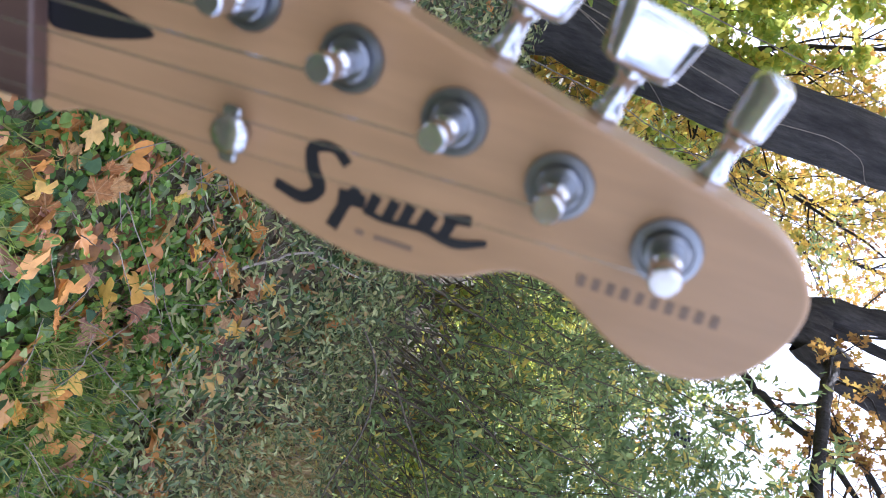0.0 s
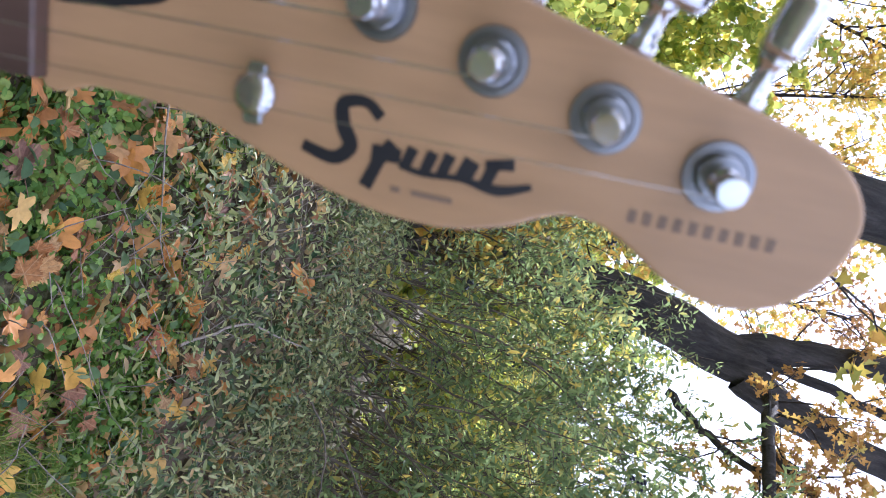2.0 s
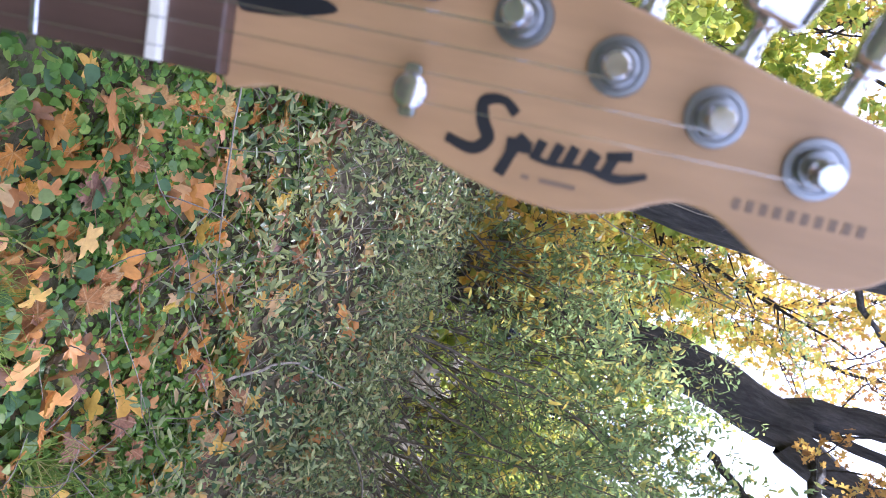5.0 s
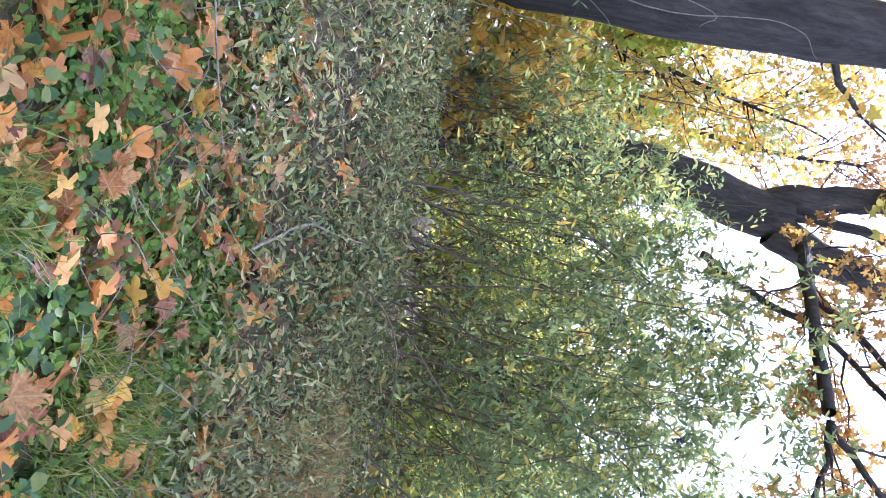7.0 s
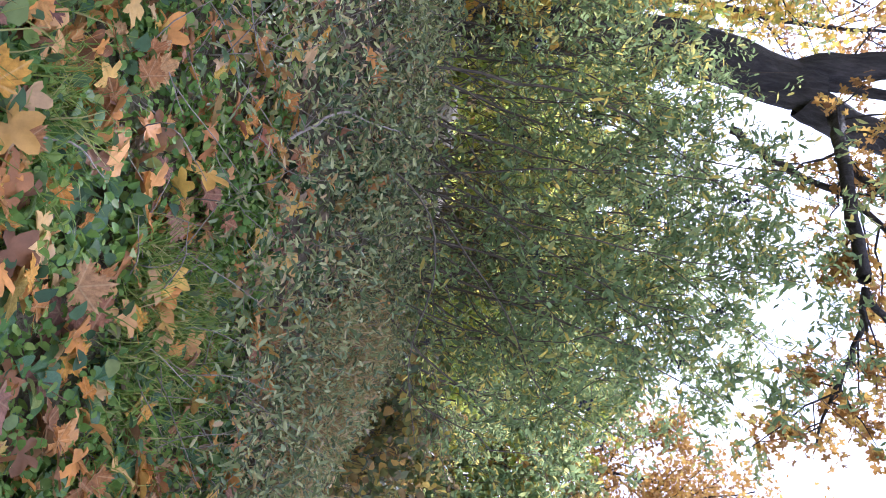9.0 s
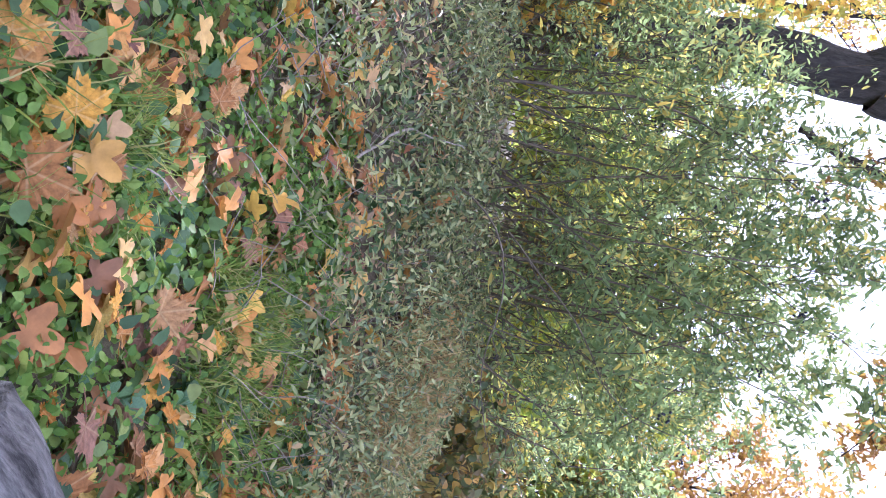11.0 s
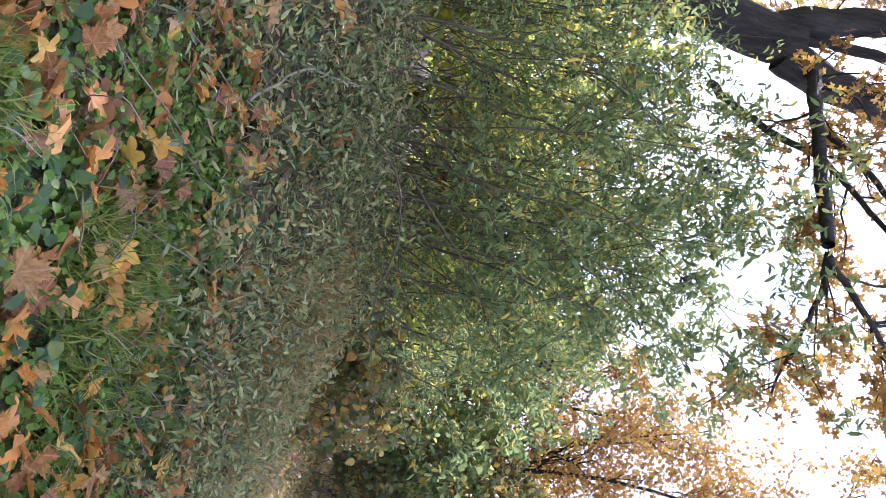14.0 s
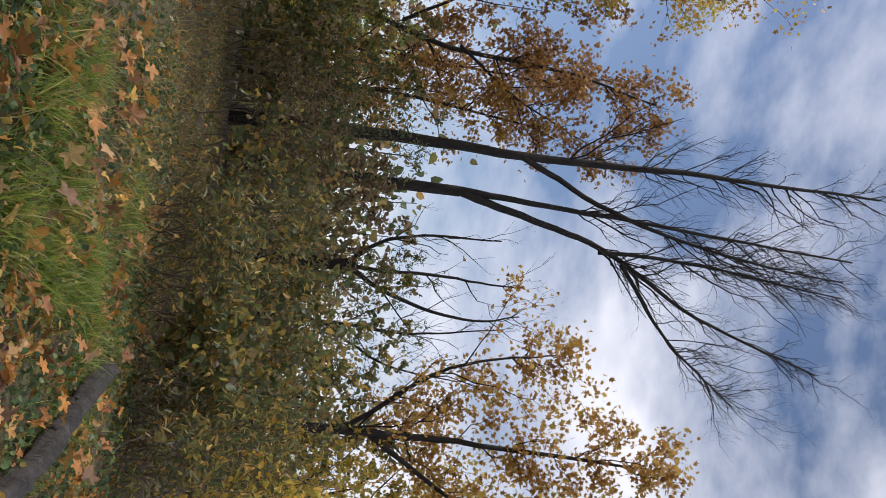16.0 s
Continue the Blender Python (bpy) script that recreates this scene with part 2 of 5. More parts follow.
def fast_mesh(name, verts, faces, material, smooth=False):
    """verts (n, 3) and faces (m, k), one k for all."""
    me = bpy.data.meshes.new(name)
    verts, faces = np.asarray(verts, np.float32), np.asarray(faces, np.int32)
    m, k = faces.shape
    me.vertices.add(len(verts))
    me.vertices.foreach_set("co", verts.ravel())
    me.loops.add(m * k)
    me.loops.foreach_set("vertex_index", faces.ravel())
    me.polygons.add(m)
    me.polygons.foreach_set("loop_start", np.arange(0, m * k, k, dtype=np.int32))
    if smooth:
        me.polygons.foreach_set("use_smooth", np.ones(m, bool))
    me.materials.append(material)
    me.update(calc_edges=True)
    return me


def part(name, bm, material, parent, label="", smooth=False):
    """A bmesh as one mesh object under a thing or part."""
    me = bpy.data.meshes.new(name)
    bm.normal_update()
    bm.to_mesh(me)
    bm.free()
    me.materials.append(material)
    if smooth:
        for p in me.polygons:
            p.use_smooth = True
    ob = new(name, me)
    ob.parent = parent
    return tagged(ob, label) if label else ob


def child(name, me, parent, label="", kind=""):
    ob = new(name, me)
    ob.parent = parent
    return tagged(ob, label, kind=kind)


def turns(normals, spins):
    """Rotation matrices (n, 3, 3): columns are side, along, normal."""
    nz = normals / np.linalg.norm(normals, axis=1, keepdims=True)
    ref = np.where(np.abs(nz[:, 2:3]) > 0.95, np.array([[1.0, 0, 0]]), np.array([[0, 0, 1.0]]))
    a = np.cross(ref, nz)
    a /= np.linalg.norm(a, axis=1, keepdims=True)
    b = np.cross(nz, a)
    c, s = np.cos(spins)[:, None], np.sin(spins)[:, None]
    return np.stack([a * c + b * s, -a * s + b * c, nz], axis=2)


def scatter(name, template, places, rots, sizes, material):
    """One mesh of many copies of a small leaf (verts, faces)."""
    tv, tf = np.asarray(template[0], float), np.asarray(template[1], int)
    n, k = len(places), len(tv)
    v = np.einsum("nij,kj->nki", rots, tv) * np.asarray(sizes)[:, None, None] + np.asarray(places)[:, None, :]
    f = tf[None] + (np.arange(n) * k)[:, None, None]
    return fast_mesh(name, v.reshape(-1, 3), f.reshape(-1, tf.shape[1]), material)


OVAL = ([(0, 0, 0), (0.15, 0.3, 0.05), (0.13, 0.7, 0.03), (0, 1, -0.08), (-0.13, 0.7, 0.03), (-0.15, 0.3, 0.05)], [(0, 1, 2, 3), (0, 3, 4, 5)])
WIDE = ([(0, 0, 0), (0.34, 0.1, 0.07), (0.40, 0.45, 0.08), (0.2, 0.8, 0.02), (0, 1, -0.1), (-0.2, 0.8, 0.02), (-0.40, 0.45, 0.08), (-0.34, 0.1, 0.07), (0, 0.45, -0.02)],
        [(0, 1, 2, 8), (8, 2, 3, 4), (8, 4, 5, 6), (0, 8, 6, 7)])
LOBED = ([(0, 0, 0), (0.42, 0.12, 0.05), (0.22, 0.34, -0.02), (0.5, 0.62, 0.08), (0.17, 0.62, 0), (0, 1, -0.06), (-0.17, 0.62, 0), (-0.5, 0.62, 0.08), (-0.22, 0.34, -0.02), (-0.42, 0.12, 0.05), (0, 0.4, 0)],
         [(0, 1, 2, 10), (10, 2, 3, 4), (10, 4, 5, 6), (10, 6, 7, 8), (0, 10, 8, 9)])


def maple_template():
    v, lobes = [(0, 0, 0)], ((-2.15, 0.36), (-1.1, 0.52), (0.0, 0.6), (1.1, 0.52), (2.15, 0.36))
    for i, (a, r) in enumerate(lobes):
        for da, rr, h in ((-0.40, 0.64, 0.04), (-0.22, 0.86, 0.03), (0, 1.0, -0.04), (0.22, 0.86, 0.03), (0.40, 0.64, 0.04)):
            x, y = r * rr * math.sin(a + da), r * rr * math.cos(a + da)
            v.append((x, y, h + 0.3 * (x * x - 0.6 * x * y)))
        if i < 4:
            a2 = (a + lobes[i + 1][0]) / 2
            v.append((0.28 * math.sin(a2), 0.28 * math.cos(a2), 0.05))
    return v, [(0, i, i + 1) for i in range(1, len(v) - 1)]


MAPLE_T = maple_template()


def blade_template(segments=3):
    v, f = [], []
    for i in range(segments + 1):
        t = i / segments
        w, y, z = 0.0125 * (1 - t ** 1.6) + 0.002, 0.5 * t * t, t * (1 - 0.28 * t)
        v += [(-w, y, z), (w, y, z)]
    for i in range(segments):
        f.append((2 * i, 2 * i + 1, 2 * i + 3, 2 * i + 2))
    return v, f


BLADE = blade_template()


def smooth01(a):
    a = np.clip(a, 0, 1)
    return a * a * (3 - 2 * a)


def ground_z(x, y):
    """Height of the ground: nearly level, rising into a low bank under the thicket."""
    x, y = np.asarray(x, float), np.asarray(y, float)
    bank = 0.33 * smooth01((y - 1.7) / 1.8) * smooth01((2.1 - x) / 1.1)
    far = smooth01((np.hypot(x, y) - 30) / 60)
    bumps = 0.018 * np.sin(3.1 * x + 1.3 * y) * np.sin(2.3 * y - 0.7 * x) + 0.01 * np.sin(7.3 * x) * np.cos(6.1 * y)
    return bank + bumps * (1 - far)


def tube(path, radii, sides=6):
    """Verts and quads of a tapered tube along a polyline."""
    path = np.asarray(path, float)
    d = np.gradient(path, axis=0)
    d /= np.linalg.norm(d, axis=1, keepdims=True) + 1e-9
    ref = np.array([0.31, 0.95, 0.05]) if abs(d[0] @ np.array([0.31, 0.95, 0.05])) < 0.9 else np.array([1.0, 0, 0])
    a = np.cross(d, ref)
    a /= np.linalg.norm(a, axis=1, keepdims=True) + 1e-9
    b = np.cross(d, a)
    ang = np.arange(sides) * 2 * np.pi / sides
    v = path[:, None] + np.asarray(radii)[:, None, None] * (np.cos(ang)[None, :, None] * a[:, None] + np.sin(ang)[None, :, None] * b[:, None])
    n = len(path)
    f = [(i * sides + j, i * sides + (j + 1) % sides, (i + 1) * sides + (j + 1) % sides, (i + 1) * sides + j) for i in range(n - 1) for j in range(sides)]
    return v.reshape(-1, 3), f


def tubes_mesh(name, list_of, material):
    """list_of: (path, radii, sides)."""
    vs, fs, base = [], [], 0
    for path, radii, sides in list_of:
        v, f = tube(path, radii, sides)
        vs.append(v)
        fs.append(np.asarray(f) + base)
        base += len(v)
    return fast_mesh(name, np.concatenate(vs), np.concatenate(fs), material, True)


def curved(points, per=6, wobble=0.0, rng=RNG):
    """A smooth polyline through a few points (Catmull-Rom), with some wobble."""
    p = np.asarray(points, float)
    q = np.vstack([2 * p[0] - p[1], p, 2 * p[-1] - p[-2]])
    out = []
    for i in range(1, len(q) - 2):
        for t in np.linspace(0, 1, per, endpoint=False):
            out.append(0.5 * (2 * q[i] + (q[i + 1] - q[i - 1]) * t + (2 * q[i - 1] - 5 * q[i] + 4 * q[i + 1] - q[i + 2]) * t ** 2 + (3 * q[i] - q[i - 1] - 3 * q[i + 1] + q[i + 2]) * t ** 3))
    out.append(p[-1])
    out = np.array(out)
    if wobble:
        out[1:] += np.cumsum(rng.normal(0, wobble, out[1:].shape), 0)
    return out


def sprout(path, radii, count, length, rng, levels, up=0.35, spread=0.9, start=0.25, segments=5):
    """Twigs growing from a limb, and twigs from those: a list of (path, radii, level)."""
    out = []
    n = len(path)
    for _ in range(count):
        s = start + (1 - start) * rng.random() ** 0.8
        k = min(int(s * (n - 1)), n - 2)
        p = path[k] + (path[k + 1] - path[k]) * rng.random()
        along = path[k + 1] - path[k]
        along /= np.linalg.norm(along) + 1e-9
        side = rng.normal(size=3)
        side -= along * (side @ along)
        side /= np.linalg.norm(side) + 1e-9
        d = along * (1 - 0.5 * spread) + side * spread + np.array([0, 0, up])
        d /= np.linalg.norm(d)
        ln = length * (0.55 + 0.7 * rng.random()) * (1.15 - 0.6 * s)
        steps = np.cumsum(np.tile(d * ln / segments, (segments, 1)) + rng.normal(0, ln / segments * 0.22, (segments, 3)) + np.array([0, 0, up * ln / segments * 0.15]), 0)
        tw = np.vstack([p, p + steps])
        r0 = min(radii[k] * 0.55, 0.012 * ln + 0.002)
        rr = np.linspace(r0, max(r0 * 0.25, 0.0012), len(tw))
        out.append((tw, rr, levels))
        if levels > 1:
            out += sprout(tw, rr, max(3, count // 3 if count < 14 else 6), ln * 0.5, rng, levels - 1, up, spread, 0.2, 4)
    return out


def leaves_on(twigs, per, size, rng, template, material, name, hang=0.0, lift=0.3, away=0.03, top=0.0):
    """Leaves set along twigs."""
    P = []
    for tw, rr, lv in twigs:
        s = rng.random(per) ** 0.7 * (len(tw) - 1.001)
        k = s.astype(int)
        P.append(tw[k] + (tw[k + 1] - tw[k]) * (s - k)[:, None])
    P = np.concatenate(P)
    if top:
        P = P[rng.random(len(P)) < 0.6 + 0.4 * smooth01((P[:, 2] / top - 0.15) / 0.45)]
    P = P + rng.normal(0, away, P.shape)
    P[:, 2] -= hang * rng.random(len(P))
    N = rng.normal(size=P.shape) + np.array([0, 0, lift])
    return scatter(name, template, P, turns(N, rng.random(len(P)) * 6.283), size * (0.6 + 0.7 * rng.random(len(P))), material)


def thing(name, place, label, category, group=""):
    ob = new(name)
    ob.location = place
    ob.empty_display_size = 0.1
    return tagged(ob, label, category, group)


# ---- ground ----
def build_ground():
    xs = np.concatenate([[-900, -300, -120, -60, -30, -16, -9, -6], np.arange(-4, 8.01, 0.06), [9, 11, 14, 18, 24, 32, 45, 70, 120, 300, 900]])
    ys = np.concatenate([[-900, -300, -100, -40, -15, -7, -4, -2], np.arange(-1, 8.01, 0.06), [9, 11, 14, 18, 24, 32, 45, 70, 120, 300, 900]])
    X, Y = np.meshgrid(xs, ys)
    Z = ground_z(X, Y)
    Z += np.where((np.abs(X) < 9) & (np.abs(Y) < 9), RNG.normal(0, 0.006, Z.shape), 0)
    nx, ny = len(xs), len(ys)
    i = (np.arange(ny - 1)[:, None] * nx + np.arange(nx - 1)[None]).ravel()
    faces = np.stack([i, i + 1, i + nx + 1, i + nx], 1)
    me = fast_mesh("ground", np.stack([X, Y, Z], -1).reshape(-1, 3), faces, M_SOIL, True)
    tagged(new("ground", me), "dark leaf-littered woodland soil rising to a low bank", "ground", kind="structure")


build_ground()


# ---- trees ----
def build_tree(name, base, limbs, radii, label, bark, twig_n, twig_len, levels, leaf=None, per=4, size=0.07, seed=1, template=LOBED, up=0.35, spread=0.9, hang=0.0, sides=10, start=0.3, group="woodland trees", wob=0.01, away=0.05, slim=1.0):
    """limbs: lists of points relative to base (the first is the trunk); radii: (r0, r1) each."""
    rng = np.random.default_rng(seed)
    x, y = base
    root = thing(name, (x, y, float(ground_z(x, y)) - 0.05), label, "tree", group)
    paths = [curved(p, 7, wob, rng) for p in limbs]
    rads = [np.linspace(r0, r1, len(p)) * slim for p, (r0, r1) in zip(paths, radii)]
    flare = np.ones(len(paths[0]))
    flare[:3] = (1.5, 1.2, 1.06)
    rads[0] = rads[0] * flare
    child("trunk", tubes_mesh("trunk", [(paths[0], rads[0], sides + 4)], bark), root)
    for p, r in list(zip(paths, rads))[1:]:
        child("limb", tubes_mesh("limb", [(p, r, sides)], bark), root)
    twigs = []
    for p, r, n in zip(paths, rads, twig_n):
        if n:
            twigs += sprout(p, r, n, twig_len, rng, levels, up, spread, start)
    if twigs:
        child("twig_spray", tubes_mesh("twig_spray", [(p, r, 4 if lv == levels else 3) for p, r, lv in twigs], bark), root, kind="stuff")
        if leaf:
            child("crown", leaves_on(twigs, per, size, rng, template, leaf, "crown", hang, 0.4, away), root, kind="stuff")
    return root


def at(az, d, ox=0.25, oy=0.1):
    return ox + d * math.sin(radians(az)), oy + d * math.cos(radians(az))


# Last two limbs are unseen, added overhead to shade the near ground.
build_tree("maple_trunk_tree", (-1.21, 3.9), [[(0, 0, -0.1), (-0.02, 0, 1), (-0.06, 0.05, 2.4), (-0.05, 0.1, 5), (0.2, 0.2, 8)], [(-0.05, 0.1, 5), (-0.9, 0.3, 6.5), (-1.8, 0.2, 8.5)], [(0, 0.1, 5.6), (0.9, -0.4, 7), (1.6, -0.8, 9)], [(-0.05, 0.1, 4.8), (-0.7, 1.6, 5.7), (-1.3, 3.2, 6.2), (-1.8, 5.2, 6.6)], [(0, 0.1, 5), (0.2, 1.5, 5.9), (0.1, 3.0, 6.5), (-0.2, 4.8, 6.8)]],
           [(0.185, 0.11), (0.09, 0.03), (0.08, 0.03), (0.08, 0.03), (0.08, 0.03)], "thick dark-barked maple trunk beside the thicket", M_BARK, (8, 14, 14, 30, 26), 1.4, 2, M_YELLOW, 12, 0.1, 3, sides=14, start=0.45)
build_tree("forked_tree", (-0.72, 6.07), [[(0, 0, -0.1), (-0.04, 0, 0.97), (0.0, 0, 1.7), (0.12, 0, 2.4), (0.2, 0, 2.85)], [(0.08, 0, 2.5), (-0.04, 0, 2.85), (-0.2, 0, 3.44), (-0.3, 0, 4.2), (-0.4, 0.1, 6.5)], [(0.06, 0, 2.75), (0.11, 0, 3.29), (0.19, 0, 3.92), (0.32, 0, 6.0)], [(0.18, 0, 2.7), (0.34, 0, 3.21), (0.48, 0, 3.99), (0.72, 0, 5.6), (0.9, 0, 7.5)],
                                              [(0.28, 0, 2.9), (0.45, -0.55, 2.72), (0.66, -1.1, 2.53), (1.30, -1.86, 2.44)], [(1.3, -1.88, 2.45), (1.65, -1.95, 2.42), (2.15, -1.9, 2.36)], [(1.32, -1.9, 2.45), (1.6, -2.0, 2.7), (2.0, -2.0, 3.1), (2.5, -2.1, 3.5)], [(0.62, -1.0, 2.56), (0.95, -1.3, 2.95), (1.3, -1.6, 3.4), (1.6, -1.7, 4.0)], [(0.5, -0.4, 2.1), (0.73, -0.6, 2.36), (0.95, -0.9, 2.72), (1.25, -1.3, 3.05), (1.7, -1.7, 3.4)]],
           [(0.2, 0.17), (0.12, 0.07), (0.045, 0.025), (0.14, 0.06), (0.05, 0.033), (0.02, 0.006), (0.02, 0.007), (0.022, 0.008), (0.03, 0.01)], "dark forked maple with a low orange-leaved side branch", M_BARK, (0, 9, 8, 12, 12, 13, 14, 12, 16), 0.7, 2, M_ORANGE, 9, 0.064, 5, MAPLE_T, start=0.12, hang=0.06, away=0.03)
AUT = "slender autumn tree with thin yellow-orange foliage"
BARE = "tall bare dark-barked tree against the sky"
build_tree("autumn_tree", at(31, 13), [[(0, 0, -0.1), (-0.05, 0, 3), (-0.25, 0, 6), (-0.6, 0, 9.5), (-0.9, 0, 13)], [(-0.15, 0, 4), (0.6, 0, 5.3), (0.9, 0, 7), (1.0, 0.2, 9)], [(-0.2, 0, 5), (-1.2, 0, 6.2), (-2.2, 0, 8)]], [(0.11, 0.03), (0.05, 0.012), (0.05, 0.012)], AUT, M_BARK_FAR, (32, 16, 16), 1.7, 2, M_ORANGE, 12, 0.079, 11, start=0.1, away=0.1, slim=0.72)
build_tree("autumn_tree", at(25, 11.5), [[(0, 0, -0.1), (0.05, 0, 2), (-0.1, 0, 4), (0.1, 0, 6.2)], [(0, 0, 2), (0.7, -0.3, 3.4), (1.1, -0.5, 5)], [(0, 0, 2.4), (-0.6, 0, 3.6), (-1.1, 0, 5.2)]], [(0.07, 0.02), (0.04, 0.012), (0.04, 0.012)], AUT, M_BARK_FAR, (34, 20, 20), 1.2, 2, M_ORANGE, 18, 0.065, 31, start=0.1, away=0.1, slim=0.72)
build_tree("autumn_tree", at(20.5, 12.5), [[(0, 0, -0.1), (0.05, 0, 1.8), (-0.1, 0, 3.4), (0.05, 0, 5.2)], [(0, 0, 1.6), (0.6, -0.3, 2.9), (0.9, -0.5, 4.4)], [(0, 0, 1.9), (-0.6, 0, 3.0), (-0.9, 0, 4.4)]], [(0.07, 0.02), (0.04, 0.012), (0.04, 0.012)], AUT, M_BARK_FAR, (34, 20, 20), 1.1, 2, M_ORANGE, 18, 0.065, 36, start=0.1, away=0.1, slim=0.72)
build_tree("autumn_tree", at(28.5, 14), [[(0, 0, -0.1), (0.05, 0, 2), (-0.1, 0, 4), (0.1, 0, 6.6)], [(0, 0, 2), (0.7, -0.3, 3.6), (1.0, -0.5, 5.6)]], [(0.08, 0.02), (0.04, 0.012)], AUT, M_BARK_FAR, (40, 24), 1.4, 2, M_YELLOW, 16, 0.075, 32, start=0.1, away=0.12, slim=0.72)
build_tree("autumn_tree", at(34, 16), [[(0, 0, -0.1), (0.0, 0, 2.5), (-0.1, 0, 5), (0.1, 0, 7.5)], [(0, 0, 2.5), (-0.8, 0.3, 4), (-1.2, 0.5, 6)]], [(0.09, 0.02), (0.045, 0.012)], AUT, M_BARK_FAR, (32, 18), 1.6, 2, M_ORANGE, 10, 0.09, 33, start=0.1, away=0.12, slim=0.72)
LEFT = "young maple with thin yellow-green autumn leaves"
build_tree("young_maple", at(-20, 7.8), [[(0, 0, -0.1), (0.05, 0, 1.5), (-0.1, 0, 3.0), (0.0, 0, 4.6)], [(0, 0, 1.0), (-0.6, -0.2, 2.2), (-1.1, -0.3, 3.8)], [(0, 0, 0.8), (0.5, -0.2, 1.8), (0.9, -0.2, 3.4)]], [(0.06, 0.012), (0.035, 0.008), (0.035, 0.008)], LEFT, M_BARK_FAR, (40, 26, 26), 1.1, 2, M_YELLOW, 10, 0.075, 51, MAPLE_T, start=0.06, away=0.12)
build_tree("young_maple", at(-34, 9), [[(0, 0, -0.1), (0.05, 0, 2.0), (-0.1, 0, 4.5), (0.0, 0, 8)], [(0, 0, 1.2), (0.6, -0.2, 2.8), (1.1, -0.3, 5.4)], [(0, 0, 1.4), (-0.7, 0.1, 3.0), (-1.2, 0.2, 5.8)]], [(0.07, 0.012), (0.035, 0.008), (0.035, 0.008)], LEFT, M_BARK_FAR, (42, 26, 26), 1.3, 2, M_YELLOW, 10, 0.08, 52, MAPLE_T, start=0.06, away=0.12)
build_tree("young_maple", at(-41, 7.5), [[(0, 0, -0.1), (0.05, 0, 1.8), (-0.1, 0, 4.0), (0.0, 0, 6.5)], [(0, 0, 1.2), (0.6, -0.2, 2.5), (1.0, -0.3, 4.6)]], [(0.06, 0.012), (0.035, 0.008)], LEFT, M_BARK_FAR, (40, 26), 1.2, 2, M_LIME, 9, 0.07, 54, MAPLE_T, start=0.06, away=0.12)
build_tree("young_maple", at(-15.5, 9), [[(0, 0, -0.1), (0.05, 0, 1.2), (-0.1, 0, 2.2), (0.0, 0, 3.3)], [(0, 0, 0.9), (-0.5, -0.2, 1.6), (-0.8, -0.3, 2.6)]], [(0.04, 0.01), (0.025, 0.008)], LEFT, M_BARK_FAR, (24, 14), 0.8, 2, M_YELLOW, 9, 0.075, 53, MAPLE_T, start=0.08, away=0.1)
build_tree("autumn_tree", at(36, 15), [[(0, 0, -0.1), (0.1, 0, 3), (0.0, 0, 6), (0.2, 0, 9)], [(0, 0, 2.5), (-0.8, 0, 4.2), (-1.4, 0, 6.5)]], [(0.08, 0.02), (0.05, 0.012)], AUT, M_BARK_FAR, (30, 18), 1.7, 2, M_YELLOW, 17, 0.086, 12, start=0.2, away=0.1, slim=0.72)
build_tree("autumn_tree", at(41.3, 16), [[(0, 0, -0.1), (0.03, 0, 2), (0.3, -0.3, 4), (0.35, -0.4, 6.5), (0.6, -0.6, 8.5)], [(0.1, -0.1, 3), (-0.7, 0.4, 4.6), (-1.2, 0.6, 6.5)], [(0.3, -0.3, 4.2), (1.0, -0.8, 5.6), (1.5, -1.2, 7.4)]], [(0.11, 0.025), (0.05, 0.012), (0.05, 0.012)], AUT, M_BARK_FAR, (24, 14, 14), 1.7, 2, M_RUST, 20, 0.094, 13, start=0.25, away=0.1, slim=0.72)
build_tree("autumn_tree", at(44.3, 17), [[(0, 0, -0.1), (0.0, 0, 3), (0.1, 0, 7)]], [(0.08, 0.02)], AUT, M_BARK_FAR, (26,), 1.6, 2, M_RUST, 18, 0.086, 14, start=0.25, away=0.1, slim=0.72)
build_tree("autumn_tree", at(46.8, 16), [[(0, 0, -0.1), (0.0, 0, 3), (0.2, -0.1, 6)]], [(0.08, 0.02)], AUT, M_BARK_FAR, (24,), 1.4, 2, M_ORANGE, 18, 0.086, 15, start=0.3, away=0.1, slim=0.72)
build_tree("bare_tree", at(49.9, 15), [[(0, 0, -0.1), (0, 0, 3), (0.0, 0, 6), (-0.1, 0.1, 9.5), (-0.15, 0.1, 13.5)], [(0, 0, 5.5), (0.5, -0.6, 7.5), (0.9, -1.0, 10), (1.0, -1.3, 13)]], [(0.15, 0.025), (0.07, 0.015)], BARE, M_BARK_FAR, (44, 40), 2.0, 3, seed=16, start=0.5, up=0.5, spread=0.8, slim=0.92)
build_tree("bare_tree", at(52.9, 15), [[(0, 0, -0.1), (0, 0, 2), (0.0, 0, 4.4)], [(0, 0, 4.2), (0.05, 0.0, 5.8), (0.12, -0.1, 9), (0.25, -0.25, 13)], [(0, 0, 4.25), (0.25, -0.35, 5.9), (0.55, -0.75, 7.6), (1.15, -1.6, 9.6), (1.7, -2.4, 12.5)], [(0.5, -0.7, 7.3), (0.5, -0.75, 9.5), (0.7, -1.0, 12.8)], [(0.6, -0.85, 7.8), (1.4, -2.1, 9.0), (2.1, -3.1, 10.6)]], [(0.15, 0.11), (0.08, 0.02), (0.09, 0.02), (0.05, 0.015), (0.05, 0.012)], BARE, M_BARK_FAR, (0, 36, 40, 34, 34), 1.8, 3, seed=17, start=0.35, up=0.5, spread=0.8, slim=0.92)
